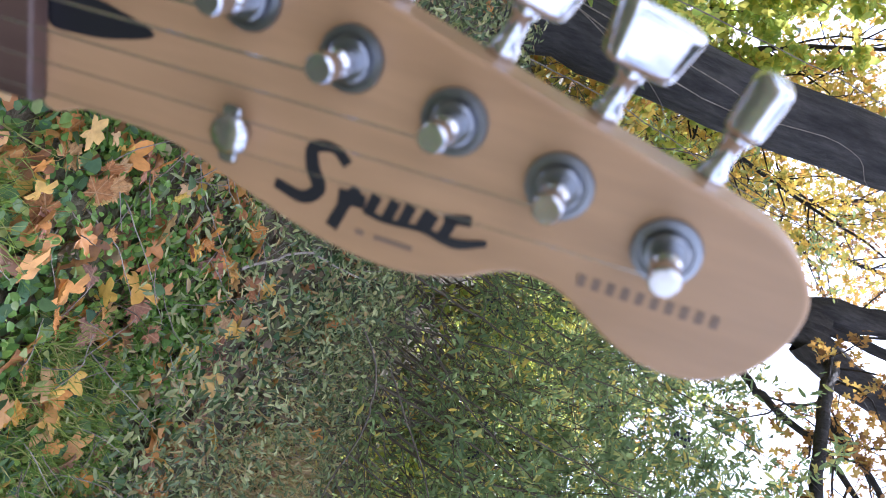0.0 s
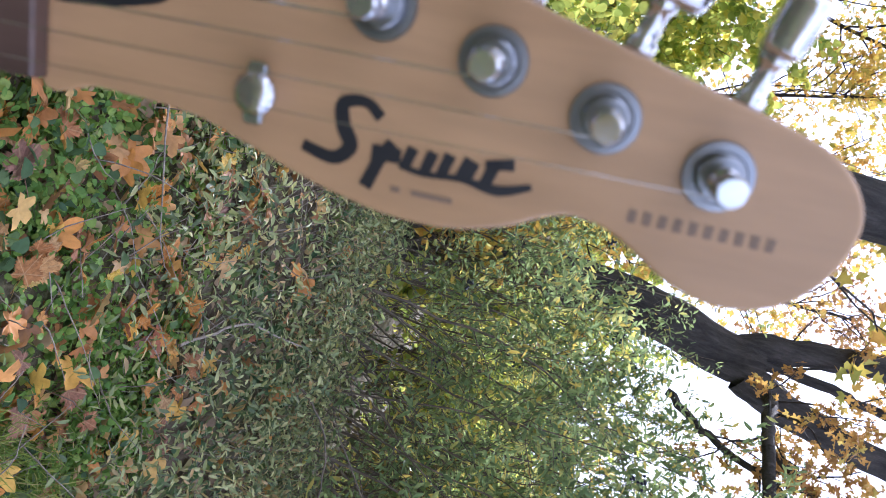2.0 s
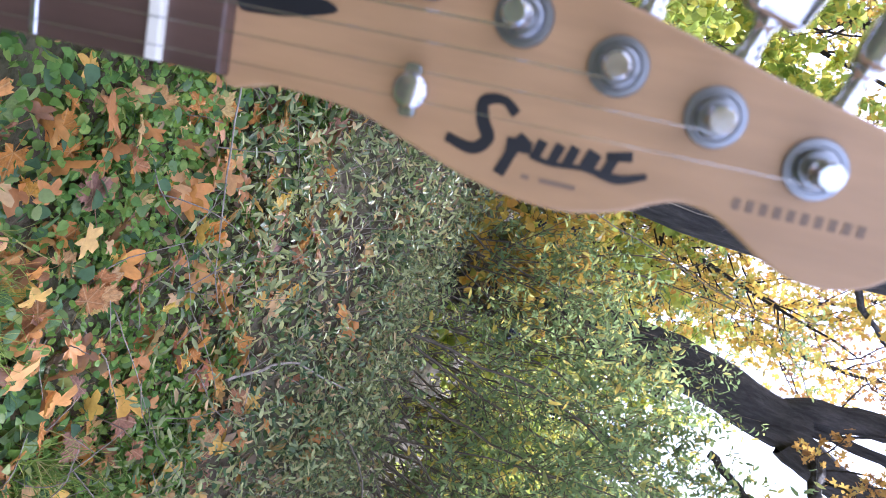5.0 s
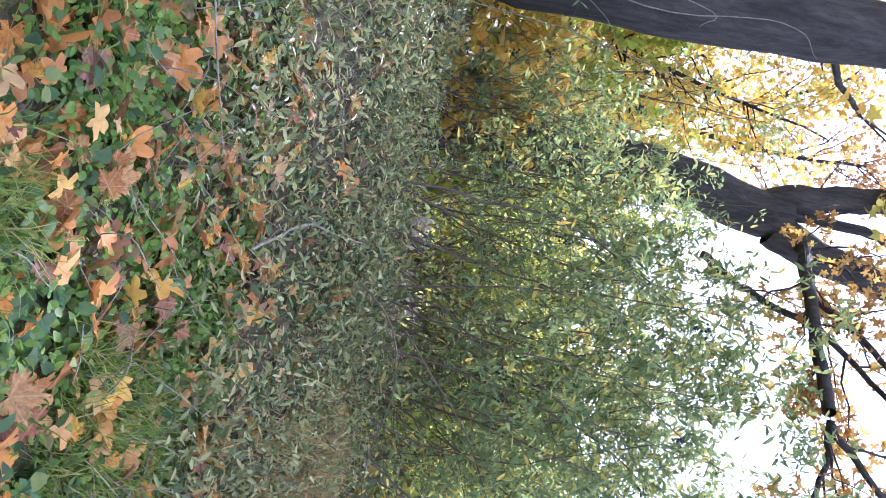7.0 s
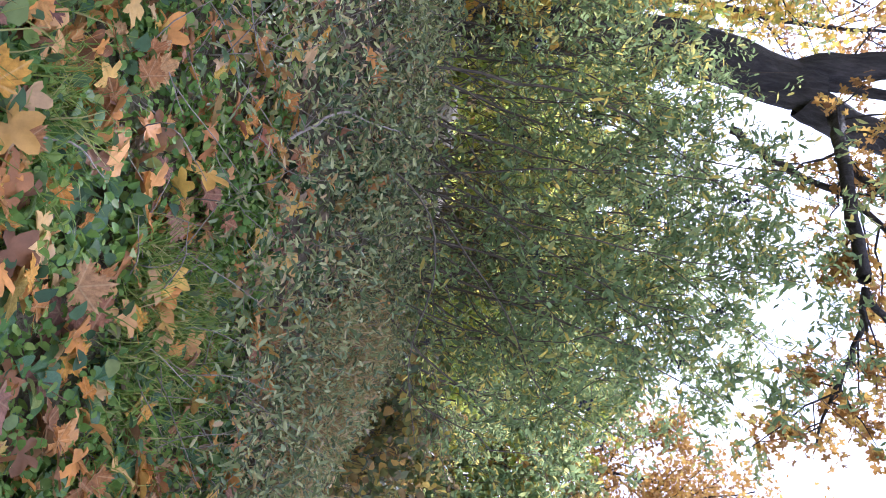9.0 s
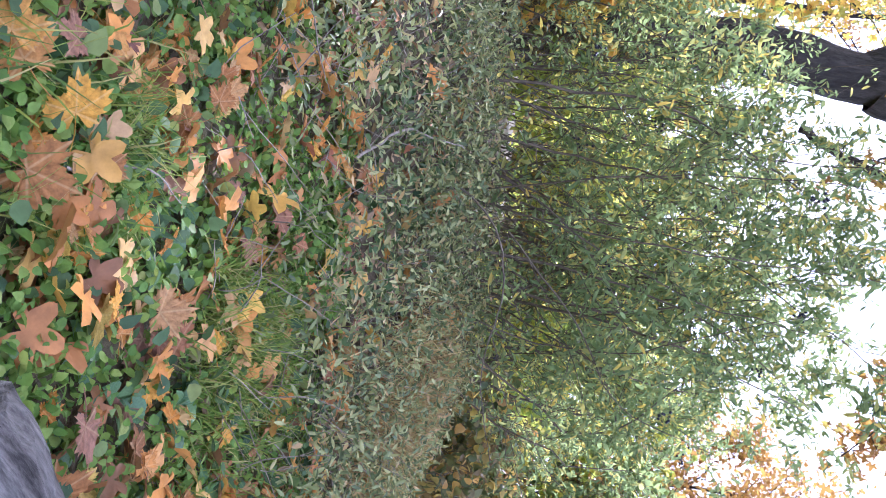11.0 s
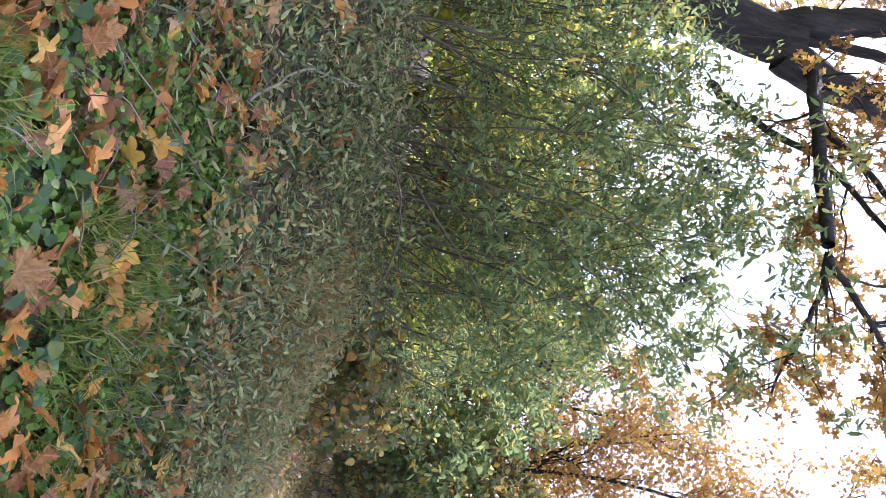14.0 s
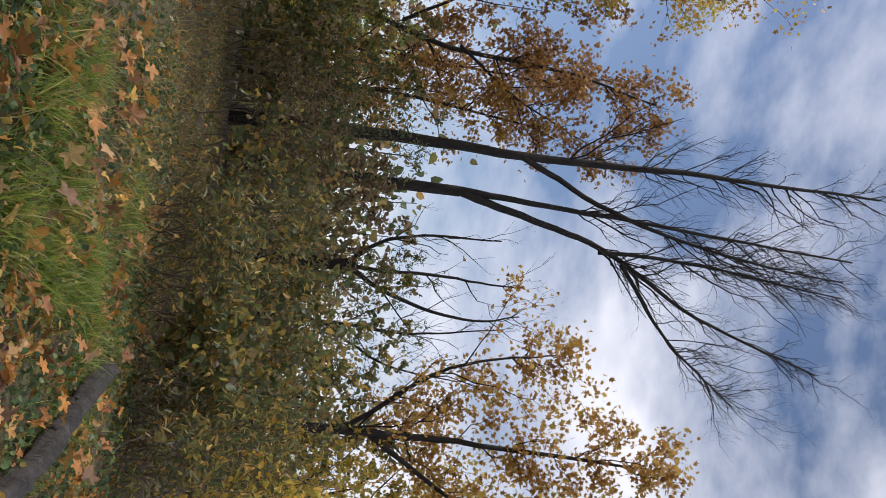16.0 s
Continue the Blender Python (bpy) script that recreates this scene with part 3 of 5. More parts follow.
build_tree("bare_tree", at(59.2, 14), [[(0, 0, -0.1), (0, 0, 1.6), (-0.05, 0, 2.4)], [(0, 0, 2.2), (-0.5, 0.4, 3.2), (-0.6, 0.5, 5)], [(0, 0, 2.3), (0.35, -0.4, 3.2), (0.5, -0.7, 4.5), (0.3, -0.6, 5.5)], [(0, 0, 2.3), (0, 0, 4), (0.1, 0, 5.5)]], [(0.14, 0.1), (0.05, 0.012), (0.055, 0.012), (0.045, 0.012)], "small bare multi-stemmed tree with dark bark", M_BARK_FAR, (0, 10, 10, 8), 1.2, 2, seed=18, start=0.2, up=0.5, spread=0.8, slim=0.92)
build_tree("bare_tree", at(63.2, 14), [[(0, 0, -0.1), (0, 0, 2.2), (0.1, 0, 3.6), (-0.1, 0.1, 5.2)], [(0, 0, 2), (0.4, -0.6, 3.2), (0.5, -0.8, 4.6)]], [(0.06, 0.012), (0.04, 0.012)], "small bare multi-stemmed tree with dark bark", M_BARK_FAR, (14, 10), 1.2, 2, seed=19, start=0.3, up=0.5, spread=0.8, slim=0.72)
build_tree("autumn_tree", at(70.6, 12), [[(0, 0, -0.1), (0, 0, 2.5), (0.1, 0, 4), (0.1, -0.2, 7)], [(0, 0, 2.2), (-0.5, 0.9, 3.8), (-0.6, 1.2, 5.5)], [(0, 0, 2.6), (0.3, -0.9, 4.2), (0.3, -1.5, 5.6)]], [(0.13, 0.025), (0.06, 0.012), (0.06, 0.012)], AUT, M_BARK_FAR, (22, 12, 14), 1.5, 2, M_ORANGE, 22, 0.086, 20, start=0.25, away=0.1, slim=0.72)
build_tree("autumn_tree", at(76, 13), [[(0, 0, -0.1), (0, 0, 2.5), (0.1, 0, 6)]], [(0.1, 0.02)], AUT, M_BARK_FAR, (26,), 1.6, 2, M_YELLOW, 16, 0.086, 21, start=0.25, away=0.1, slim=0.72)
build_tree("autumn_tree", at(-44, 12), [[(0, 0, -0.1), (0, 0, 3), (0.1, 0, 7), (0, 0, 10)]], [(0.14, 0.03)], AUT, M_BARK_FAR, (34,), 2.2, 2, M_YELLOW, 11, 0.101, 22, start=0.2, away=0.12, slim=0.72)
# Three unseen trees, added on the left to block skylight from the ground.
for a, d, h, seed in ((-72, 6.5, 7.5, 81), (-98, 7.5, 8.5, 82), (-55, 9.5, 8.0, 83)):
    build_tree("autumn_tree", at(a, d), [[(0, 0, -0.1), (0.1, 0, h * 0.35), (-0.1, 0.1, h * 0.7), (0, 0, h)], [(0, 0, h * 0.25), (0.8, 0.5, h * 0.45), (1.4, 0.8, h * 0.7)], [(0, 0, h * 0.3), (-0.8, -0.5, h * 0.5), (-1.3, -0.9, h * 0.75)]], [(0.13, 0.03), (0.06, 0.015), (0.06, 0.015)], AUT, M_BARK_FAR, (34, 20, 20), 1.8, 2, M_YELLOW, 14, 0.1, seed, start=0.15, away=0.12)
build_tree("autumn_tree", at(-13, 13), [[(0, 0, -0.1), (0, 0, 3), (0.1, 0, 5), (0, 0, 6.6)], [(0, 0, 3), (-0.8, 0, 5), (-1.4, 0, 6.2)]], [(0.1, 0.03), (0.06, 0.02)], AUT, M_BARK_FAR, (20, 10), 1.6, 2, M_RUST, 8, 0.086, 23, start=0.3, away=0.1, slim=0.72)


# ---- shrubs ----
def build_shrub(name, x, y, rx, ry, h, stems, material, label, leaf_n, size, seed, template=OVAL, low=0.3, lean=(0.25, 0.0), group="woodland shrubs", twig=M_TWIG, stem_r=0.007, twig_n=7, twig_len=0.45, berries=0, top=0.0, tall=0.7):
    rng = np.random.default_rng(seed)
    z0 = float(ground_z(x, y))
    root = thing(name, (x, y, z0 - 0.03), label, "shrub", group)
    main, twigs = [], []
    for i in range(stems):
        bx, by = rng.uniform(-rx, rx) * 0.8, rng.uniform(-ry, ry) * 0.8
        bz = float(ground_z(x + bx, y + by)) - z0
        hh = h * rng.uniform(tall, 1.05)
        tip = np.array([bx + rng.normal(lean[0], 0.3) * hh * 0.6, by + rng.normal(lean[1], 0.28) * hh * 0.6, hh])
        mid = np.array([bx * 0.6 + tip[0] * 0.4, by * 0.6 + tip[1] * 0.4, hh * 0.5])
        mid[:2] += rng.normal(0, 0.11 * h, 2)
        path = curved([(bx, by, bz - 0.02), mid, tip], 7, 0.012, rng)
        rad = np.linspace(stem_r * rng.uniform(0.7, 1.6), stem_r * 0.25, len(path))
        main.append((path, rad, 5))
        twigs += sprout(path, rad, twig_n, twig_len, rng, 2, 0.25, 0.9, low)
    for one in main:
        child("stem", tubes_mesh("stem", [one], twig), root)
    child("twig_spray", tubes_mesh("twig_spray", [(p, r, 3) for p, r, lv in twigs], twig), root, kind="stuff")
    per = max(1, int(leaf_n / max(len(twigs), 1)))
    child("foliage", leaves_on(twigs, per, size, rng, template, material, "foliage", 0.0, 0.5, size * 0.35, top), root, kind="stuff")
    for _ in range(berries):
        tw = twigs[rng.integers(len(twigs))][0]
        c = tw[-1] + np.array([0, 0, -0.02])
        for q in rng.normal(0, 0.014, (9, 3)):
            berry = child("berry", BERRY_MESH, root, "blue-black round berry")
            berry.location = c + q
    return root


_bm = bmesh.new()
bmesh.ops.create_icosphere(_bm, subdivisions=1, radius=0.0065)
BERRY_MESH = bpy.data.meshes.new("berry")
_bm.to_mesh(BERRY_MESH)
_bm.free()
BERRY_MESH.materials.append(M_BERRY)
PRV = "dense privet thicket shrub with small narrow green leaves"
for k, (x, y, rx, ry, h, n) in enumerate([(-0.62, 4.0, 0.3, 0.35, 1.1, 6), (-0.15, 3.65, 0.45, 0.4, 1.55, 8), (0.3, 3.65, 0.5, 0.4, 1.95, 9), (0.72, 3.75, 0.4, 0.4, 1.75, 8), (1.05, 4.0, 0.35, 0.4, 1.3, 8), (0.42, 4.4, 0.55, 0.4, 2.1, 9), (0.1, 4.8, 0.4, 0.4, 1.9, 8)]):
    build_shrub("privet_shrub", x, y, rx, ry, h, n, M_PRIVET, PRV, 2600 if x < -0.1 else 5600 if x < 0.6 else 5200, 0.044, 40 + k, lean=(0.12, -0.05), low=0.02, stem_r=0.0055, twig_n=12, berries=4, top=h * 0.93, tall=0.72)
for k, (x, y, h) in enumerate([(-0.6, 5.4, 2.2), (0.0, 5.5, 2.1), (0.55, 5.6, 2.3), (1.1, 5.5, 1.75), (1.5, 5.7, 1.5), (1.95, 6.3, 1.3)]):
    build_shrub("privet_shrub", x, y, 0.5, 0.35, h, 8, M_PRIVET, PRV, (1500 if x < 0.3 else 3000), 0.048, 240 + k, lean=(0.05, 0.0), low=0.04, stem_r=0.007, twig_n=9, twig_len=0.55, top=h, tall=0.8)
UND = "low tangled undergrowth shrub of dull green and brown leaves"
for k, (x, y, h, m, n) in enumerate([(-1.7, 5.0, 0.9, M_LIME, 1700), (-0.9, 5.3, 0.9, M_MIX, 1700), (-0.1, 5.4, 0.9, M_LIME, 1700), (0.7, 5.5, 0.9, M_MIX, 1700), (1.4, 5.6, 0.9, M_LIME, 1700), (1.75, 4.6, 0.6, M_MIX, 1200), (2.1, 5.2, 0.7, M_MIX, 1500), (-1.9, 3.6, 0.8, M_LIME, 1700), (-2.3, 4.8, 0.9, M_LIME, 1700), (-1.0, 4.6, 0.8, M_YELLOW, 1500), (-2.2, 7.2, 1.5, M_YELLOW, 2200), (-1.2, 7.6, 1.6, M_LIME, 2200), (-0.2, 7.4, 1.7, M_LIME, 2200), (0.8, 7.6, 1.6, M_LIME, 2200), (1.8, 7.4, 1.6, M_LIME, 2200), (2.7, 7.2, 1.1, M_MIX, 2000)]):
    build_shrub("undergrowth_shrub", x, y, 0.5, 0.3, h, 12, m, UND, n, 0.055 if m is not M_BROWN else 0.04, 150 + k, WIDE, 0.03, (0.0, 0.0), stem_r=0.004, twig_n=7, twig_len=0.35)
LIM = "sunlit yellow-green woodland shrub with broad leaves"
for k, (a, d, h, m) in enumerate([(-24, 7.6, 1.9, M_LIME), (-16, 10.5, 3.0, M_YELLOW), (-10, 11.5, 3.4, M_LIME), (-4, 12.0, 3.5, M_LIME), (2, 11.6, 3.4, M_YELLOW), (8, 12.0, 3.5, M_LIME), (13, 11.5, 3.3, M_LIME), (18, 11.0, 3.0, M_LIME), (22, 9.0, 2.3, M_PRIVET), (25, 9.6, 2.5, M_MIX), (28, 10.8, 2.3, M_MIX), (-31, 7.5, 2.3, M_LIME)]):
    x, y = at(a, d)
    build_shrub("yellow_shrub", x, y, 1.0, 0.6, h, 11, m, LIM, 4600, 0.075, 60 + k, WIDE, 0.06, (0.05, 0), twig_n=8, twig_len=0.8)
DUL = "tangled green and brown shrub beside the path"
for k, (a, d, h, m, r) in enumerate([(30, 8.5, 1.5, M_DULL, 0.8), (28.5, 12.5, 1.5, M_DULL, 0.9), (25.5, 13.5, 1.6, M_MIX, 0.9), (31.5, 13.5, 1.5, M_DULL, 0.9), (34, 12.0, 1.7, M_DULL, 1.0), (39, 12.5, 1.7, M_MIX, 1.0), (44, 12.5, 1.8, M_MIX, 1.1), (50, 11.5, 1.6, M_BROWN, 1.1), (55, 9, 1.5, M_MIX, 1.0), (60, 8, 1.5, M_MIX, 0.9), (66, 8, 1.6, M_MIX, 0.9), (72, 8, 1.6, M_MIX, 1.0), (79, 8, 1.8, M_YELLOW, 1.0), (38, 13, 2.7, M_LIME, 1.4), (44, 14, 3.4, M_MIX, 1.4), (50, 13, 3.3, M_DULL, 1.4), (56, 13, 3.2, M_BROWN, 1.4), (62, 13, 3.4, M_DULL, 1.4), (68, 13, 3.2, M_MIX, 1.4), (75, 12, 2.6, M_YELLOW, 1.4), (86, 9, 2.0, M_DULL, 1.2), (60, 6.4, 0.75, M_MIX, 0.5), (66, 6.8, 0.8, M_MIX, 0.5), (73, 6.5, 0.7, M_MIX, 0.5)]):
    x, y = at(a, d)
    build_shrub("path_shrub", x, y, r, r * 0.7, h, 14, m, DUL, 1700 if d < 10 else 3600, 0.068 if d < 10 else 0.06 if d < 12 else 0.07, 90 + k, OVAL if k % 2 else WIDE, 0.1, (0.0, 0.0), twig_n=8, twig_len=0.6)


def build_far_woods():
    """A band of distant trees round the clearing, one mesh of stems and one of foliage."""
    rng = np.random.default_rng(5)
    root = thing("far_woods", (0, 0, 0), "distant belt of hazy mixed autumn woodland", "woods")
    root["kind"] = "stuff"
    stems, P = [], []
    for _ in range(420):
        a, d = rng.uniform(-180, 180), rng.uniform(22, 42)
        x, y = at(a, d, 0, 0)
        h = rng.uniform(3.0, 6.0)
        stems.append((curved([(x, y, -0.1), (x + rng.normal(0, 0.2), y, h * 0.5), (x + rng.normal(0, 0.4), y, h)], 3), np.linspace(0.06, 0.015, 7), 4))
        c = np.array([x, y, h * 0.55])
        P.append(c + rng.normal(0, 1, (160, 3)) * np.array([1.0, 1.0, h * 0.25]))
    for _ in range(1100):
        x, y = at(rng.uniform(-180, 180), rng.uniform(15.5, 24), 0, 0)
        P.append(np.array([x, y, 0.5]) + rng.normal(0, 1, (55, 3)) * np.array([0.6, 0.6, 0.45]))
    P = np.concatenate(P)
    P[:, 2] = np.abs(P[:, 2])
    rng.shuffle(P)
    child("stems", tubes_mesh("stems", stems, M_BARK_FAR), root, kind="stuff")
    half = len(P) // 3
    for i, m in enumerate((M_DULL, M_BROWN, M_MIX)):
        Q = P[i * half:(i + 1) * half]
        child("foliage", scatter("foliage", WIDE, Q, turns(rng.normal(size=Q.shape), rng.random(len(Q)) * 6.28), 0.2 + 0.2 * rng.random(len(Q)), m), root, kind="stuff")


build_far_woods()


# ---- ground plants ----
def region(n, x0, x1, y0, y1, rng, keep=None):
    P = np.stack([rng.uniform(x0, x1, n), rng.uniform(y0, y1, n)], 1)
    if keep is not None:
        P = P[rng.random(len(P)) < keep(P[:, 0], P[:, 1])]
    return P


def keep_off(P):
    """Leave the mossy near edge of the bank to its own finer plants."""
    return P[~((P[:, 1] > -0.1) & (P[:, 0] > -1.3) & (P[:, 0] < 1.8))]


def plant_layer(name, label, category, P, lift, size, template, material, rng, flat=1.5):
    Z = ground_z(P[:, 0], P[:, 1]) + rng.uniform(*lift, len(P))
    Q = np.column_stack([P, Z])
    N = rng.normal(size=Q.shape) + np.array([0, 0, flat])
    me = scatter(name, template, Q, turns(N, rng.random(len(Q)) * 6.283), size * (0.55 + 0.75 * rng.random(len(Q))), material)
    return tagged(new(name, me), label, category, kind="stuff")


def patch(x, y, s, o):
    return 0.5 + 0.5 * np.sin(s * x + o) * np.sin(s * 1.17 * y + 2 * o) + 0.25 * np.sin(2.3 * s * x - 1.7 * s * y + o)


rg = np.random.default_rng(21)
plant_layer("ground_cover", "low broad green ground-cover leaves among fallen leaves", "plants", region(17500, -2.0, 3.2, 0.1, 3.3, rg, lambda x, y: np.clip(patch(x, y, 4.0, 0.6), 0.15, 1)), (0.005, 0.07), 0.032, WIDE, M_COVER, rg, 1.6)
plant_layer("chickweed", "bright green mats of small chickweed leaves", "plants", region(110000, -1.3, 2.2, 0.1, 2.4, rg, lambda x, y: np.clip(patch(x, y, 5.0, 2.1) - 0.1, 0.22, 1)), (0.0, 0.055), 0.02, WIDE, M_WEED, rg, 1.2)
plant_layer("privet_seedlings", "grey-green carpet of low privet shoots under the thicket", "plants", region(52000, -2.4, 2.1, 1.75, 3.9, rg, lambda x, y: smooth01((y - 1.75) / 0.6) * np.clip(patch(x, y, 3.0, 1.1) + 0.35, 0.3, 1) * smooth01((2.2 - x) / 0.6)), (0.0, 0.22), 0.032, OVAL, M_PRIVET_LOW, rg, 0.9)
plant_layer("bank_litter", "small brown withered leaves littering the bank", "leaves", region(1800, -2.2, 2.2, 1.6, 4.2, rg), (0.0, 0.03), 0.05, WIDE, M_BROWN, rg, 2.5)
plant_layer("far_ground_cover", "patchy green weeds along the path edge", "plants", region(30000, 1.6, 9.0, 0.3, 9.0, rg, lambda x, y: np.clip(patch(x, y, 1.6, 0.3), 0.1, 1)), (0.0, 0.12), 0.032, WIDE, M_MIX, rg, 1.2)


plant_layer("side_ground_cover", "mixed green weeds and leaves beside the log", "plants", region(17000, 1.5, 6.5, 0.2, 4.5, rg, lambda x, y: np.clip(patch(x, y, 3.1, 0.8), 0.2, 1)), (0.0, 0.1), 0.031, WIDE, M_COVER, rg, 1.3)


plant_layer("clearing_leaves", "fallen dry leaves across the clearing", "leaves", np.concatenate([keep_off(region(4200, -9, 9, -8, 0.8, rg, lambda x, y: np.clip(patch(x, y, 2.7, 1.9) - 0.35, 0.04, 1))), region(900, -9, -2, 0.5, 7, rg)]), (0.0, 0.05), 0.11, LOBED, M_FALLEN_FAR, rg, 2.5)
plant_layer("clearing_weeds", "low green weeds across the clearing", "plants", np.concatenate([keep_off(region(14000, -7, 8, -6, 0.6, rg)), region(6000, -8, -1.9, 0.4, 6, rg)]), (0.0, 0.09), 0.06, WIDE, M_COVER, rg, 1.4)


def grass(name, label, P, height, material, rng):
    Q = np.column_stack([P, ground_z(P[:, 0], P[:, 1]) - 0.005])
    N = rng.normal(0, 0.32, Q.shape) + np.array([0, 0, 1])
    me = scatter(name, BLADE, Q, turns(N, rng.random(len(Q)) * 6.283), height * (0.5 + 0.8 * rng.random(len(Q))), material)
    return tagged(new(name, me), label, "grass", kind="stuff")


def clump(x, y, r, n, rng):
    return np.column_stack([rng.normal(x, r, n), rng.normal(y, r, n)])


tufts = np.concatenate([clump(0.72, 1.95, 0.11, 1100, rg), clump(0.85, 1.8, 0.12, 500, rg), clump(0.60, 1.78, 0.06, 350, rg), clump(0.30, 1.35, 0.07, 350, rg), clump(0.95, 2.05, 0.1, 300, rg), clump(0.3, 1.05, 0.09, 120, rg), clump(3.65, 1.8, 0.16, 700, rg), clump(4.6, 2.6, 0.2, 600, rg), clump(2.0, 3.0, 0.25, 500, rg), clump(3.0, 1.4, 0.2, 500, rg), clump(4.2, 1.2, 0.2, 500, rg), clump(2.6, 2.2, 0.2, 400, rg), clump(5.2, 3.2, 0.3, 600, rg), clump(1.3, 1.5, 0.12, 250, rg), clump(4.9, 1.6, 0.12, 700, rg), clump(5.4, 2.3, 0.16, 600, rg), clump(3.3, 2.6, 0.15, 500, rg), clump(4.4, 0.7, 0.16, 600, rg), clump(0.15, 0.95, 0.06, 160, rg), clump(-0.25, 1.0, 0.07, 160, rg)])
grass("green_grass_tufts", "fresh green tufts of grass", tufts, 0.125, M_GRASS, rg)
tussocks = np.concatenate([clump(x, y, r, n, rg) for x, y, r, n in ((4.02, 1.97, 0.08, 900), (4.15, 2.1, 0.06, 500), (3.3, 2.62, 0.1, 600), (3.45, 2.1, 0.08, 400), (4.6, 1.95, 0.1, 350), (3.6, 1.72, 0.07, 300), (2.62, 2.42, 0.11, 450), (2.45, 3.0, 0.13, 600), (2.2, 2.55, 0.12, 500), (3.0, 2.2, 0.12, 500), (3.1, 1.7, 0.14, 500), (4.9, 3.0, 0.15, 500))])
grass("grass_tussocks", "tall bright green grass tussocks beside the path", tussocks, 0.2, M_GRASS, rg)
grass("sparse_grass", "thin green grass between the leaves", region(8000, -1.5, 7, 0.4, 6, rg, lambda x, y: np.clip(patch(x, y, 2.0, 0.9) - 0.25, 0.04, 1)), 0.09, M_GRASS, rg)
grass("clearing_grass", "thin green grass across the clearing", np.concatenate([keep_off(region(9000, -7, 8, -6, 0.6, rg)), region(3000, -8, -1.8, 0.5, 6, rg)]), 0.13, M_GRASS, rg)
grass("dry_stalks", "tangled pale dry stalks at the edge of the thicket", np.concatenate([clump(1.45, 3.3, 0.25, 2600, rg), clump(1.8, 3.8, 0.3, 2600, rg), clump(1.2, 3.0, 0.22, 1200, rg), clump(2.1, 4.6, 0.4, 1200, rg)]), 0.2, M_STRAW, rg)
grass("dry_grass", "pale dry grass along the path", region(26000, 1.5, 10.0, 2.6, 12, rg, lambda x, y: np.clip(patch(x, y, 1.3, 2.2), 0.12, 1) * (np.hypot(x, y) > 3.9)), 0.2, M_STRAW, rg)


def broad_leaf_mesh():
    """A broad oval leaf on a stalk, 1 long, arching."""
    v, f = [], []
    for i in range(7):
        t = i / 6
        w = 0.03 if i == 0 else 0.25 * math.sin(math.pi * min(1, (t - 0.12) / 0.88)) ** 0.7 if t > 0.12 else 0.03
        y, z = t * (1 - 0.15 * t), 0.55 * t - 0.5 * t * t
        v += [(-w, y, z + 0.35 * w), (-w * 0.5, y, z + 0.05 * w), (0, y, z - 0.02), (w * 0.5, y, z + 0.05 * w), (w, y, z + 0.35 * w)]
    for i in range(6):
        for j in range(4):
            f.append((5 * i + j, 5 * i + j + 1, 5 * i + j + 6, 5 * i + j + 5))
    return fast_mesh("leaf", v, f, M_BROAD, True)


def build_weed(x, y, count, size, rng, me):
    root = thing("broad_leaved_weed", (x, y, float(ground_z(x, y))), "broad-leaved green weed growing between fallen leaves", "plant", "broad-leaved weeds")
    turn = rng.random() * 6.28
    for k in range(count):
        ob = child("leaf", me, root)
        ob.matrix_basis = Matrix.Rotation(turn + k * 6.28 / count + rng.normal(0, 0.25), 4, "Z") @ Matrix.Rotation(rng.uniform(0.0, 0.6), 4, "X") @ Matrix.Scale(size * rng.uniform(0.65, 1.15), 4)


BROAD = broad_leaf_mesh()
for x, y, c, z in ((0.02, 1.22, 6, 0.095), (0.1, 1.32, 5, 0.09), (0.40, 1.62, 7, 0.10), (0.47, 1.72, 6, 0.10), (0.62, 1.30, 6, 0.09), (0.82, 1.62, 7, 0.10), (0.95, 1.5, 6, 0.10), (0.74, 1.42, 6, 0.09), (1.05, 1.75, 7, 0.10), (1.25, 1.95, 6, 0.10)):
    build_weed(x, y, c, z, rg, BROAD)
for _ in range(34):
    y = rg.uniform(0.9, 2.5)
    build_weed(rg.uniform(-0.2 - 0.3 * y, 0.4 + 0.6 * y), y, int(rg.integers(4, 7)), rg.uniform(0.06, 0.1), rg, BROAD)


def build_ground_twigs():
    rng = np.random.default_rng(77)
    list_of = []
    for _ in range(900):
        y = rng.uniform(1.7, 3.5)
        x = rng.uniform(-1.6, 1.9)
        z = float(ground_z(x, y))
        d = rng.normal(size=3) * np.array([1, 1, 0.35]) + np.array([0, 0, 0.55])
        d *= rng.uniform(0.1, 0.3) / np.linalg.norm(d)
        path = curved([(x, y, z), np.array([x, y, z]) + d * 0.5 + rng.normal(0, 0.015, 3), np.array([x, y, z + 0.01]) + d], 4, 0.002, rng)
        list_of.append((path, np.linspace(0.0024, 0.0009, len(path)), 3))
    tagged(new("seedling_stalks", tubes_mesh("seedling_stalks", list_of, M_DRY)), "thin brown stalks of privet shoots and dry weeds", "stalks", kind="stuff")


build_ground_twigs()


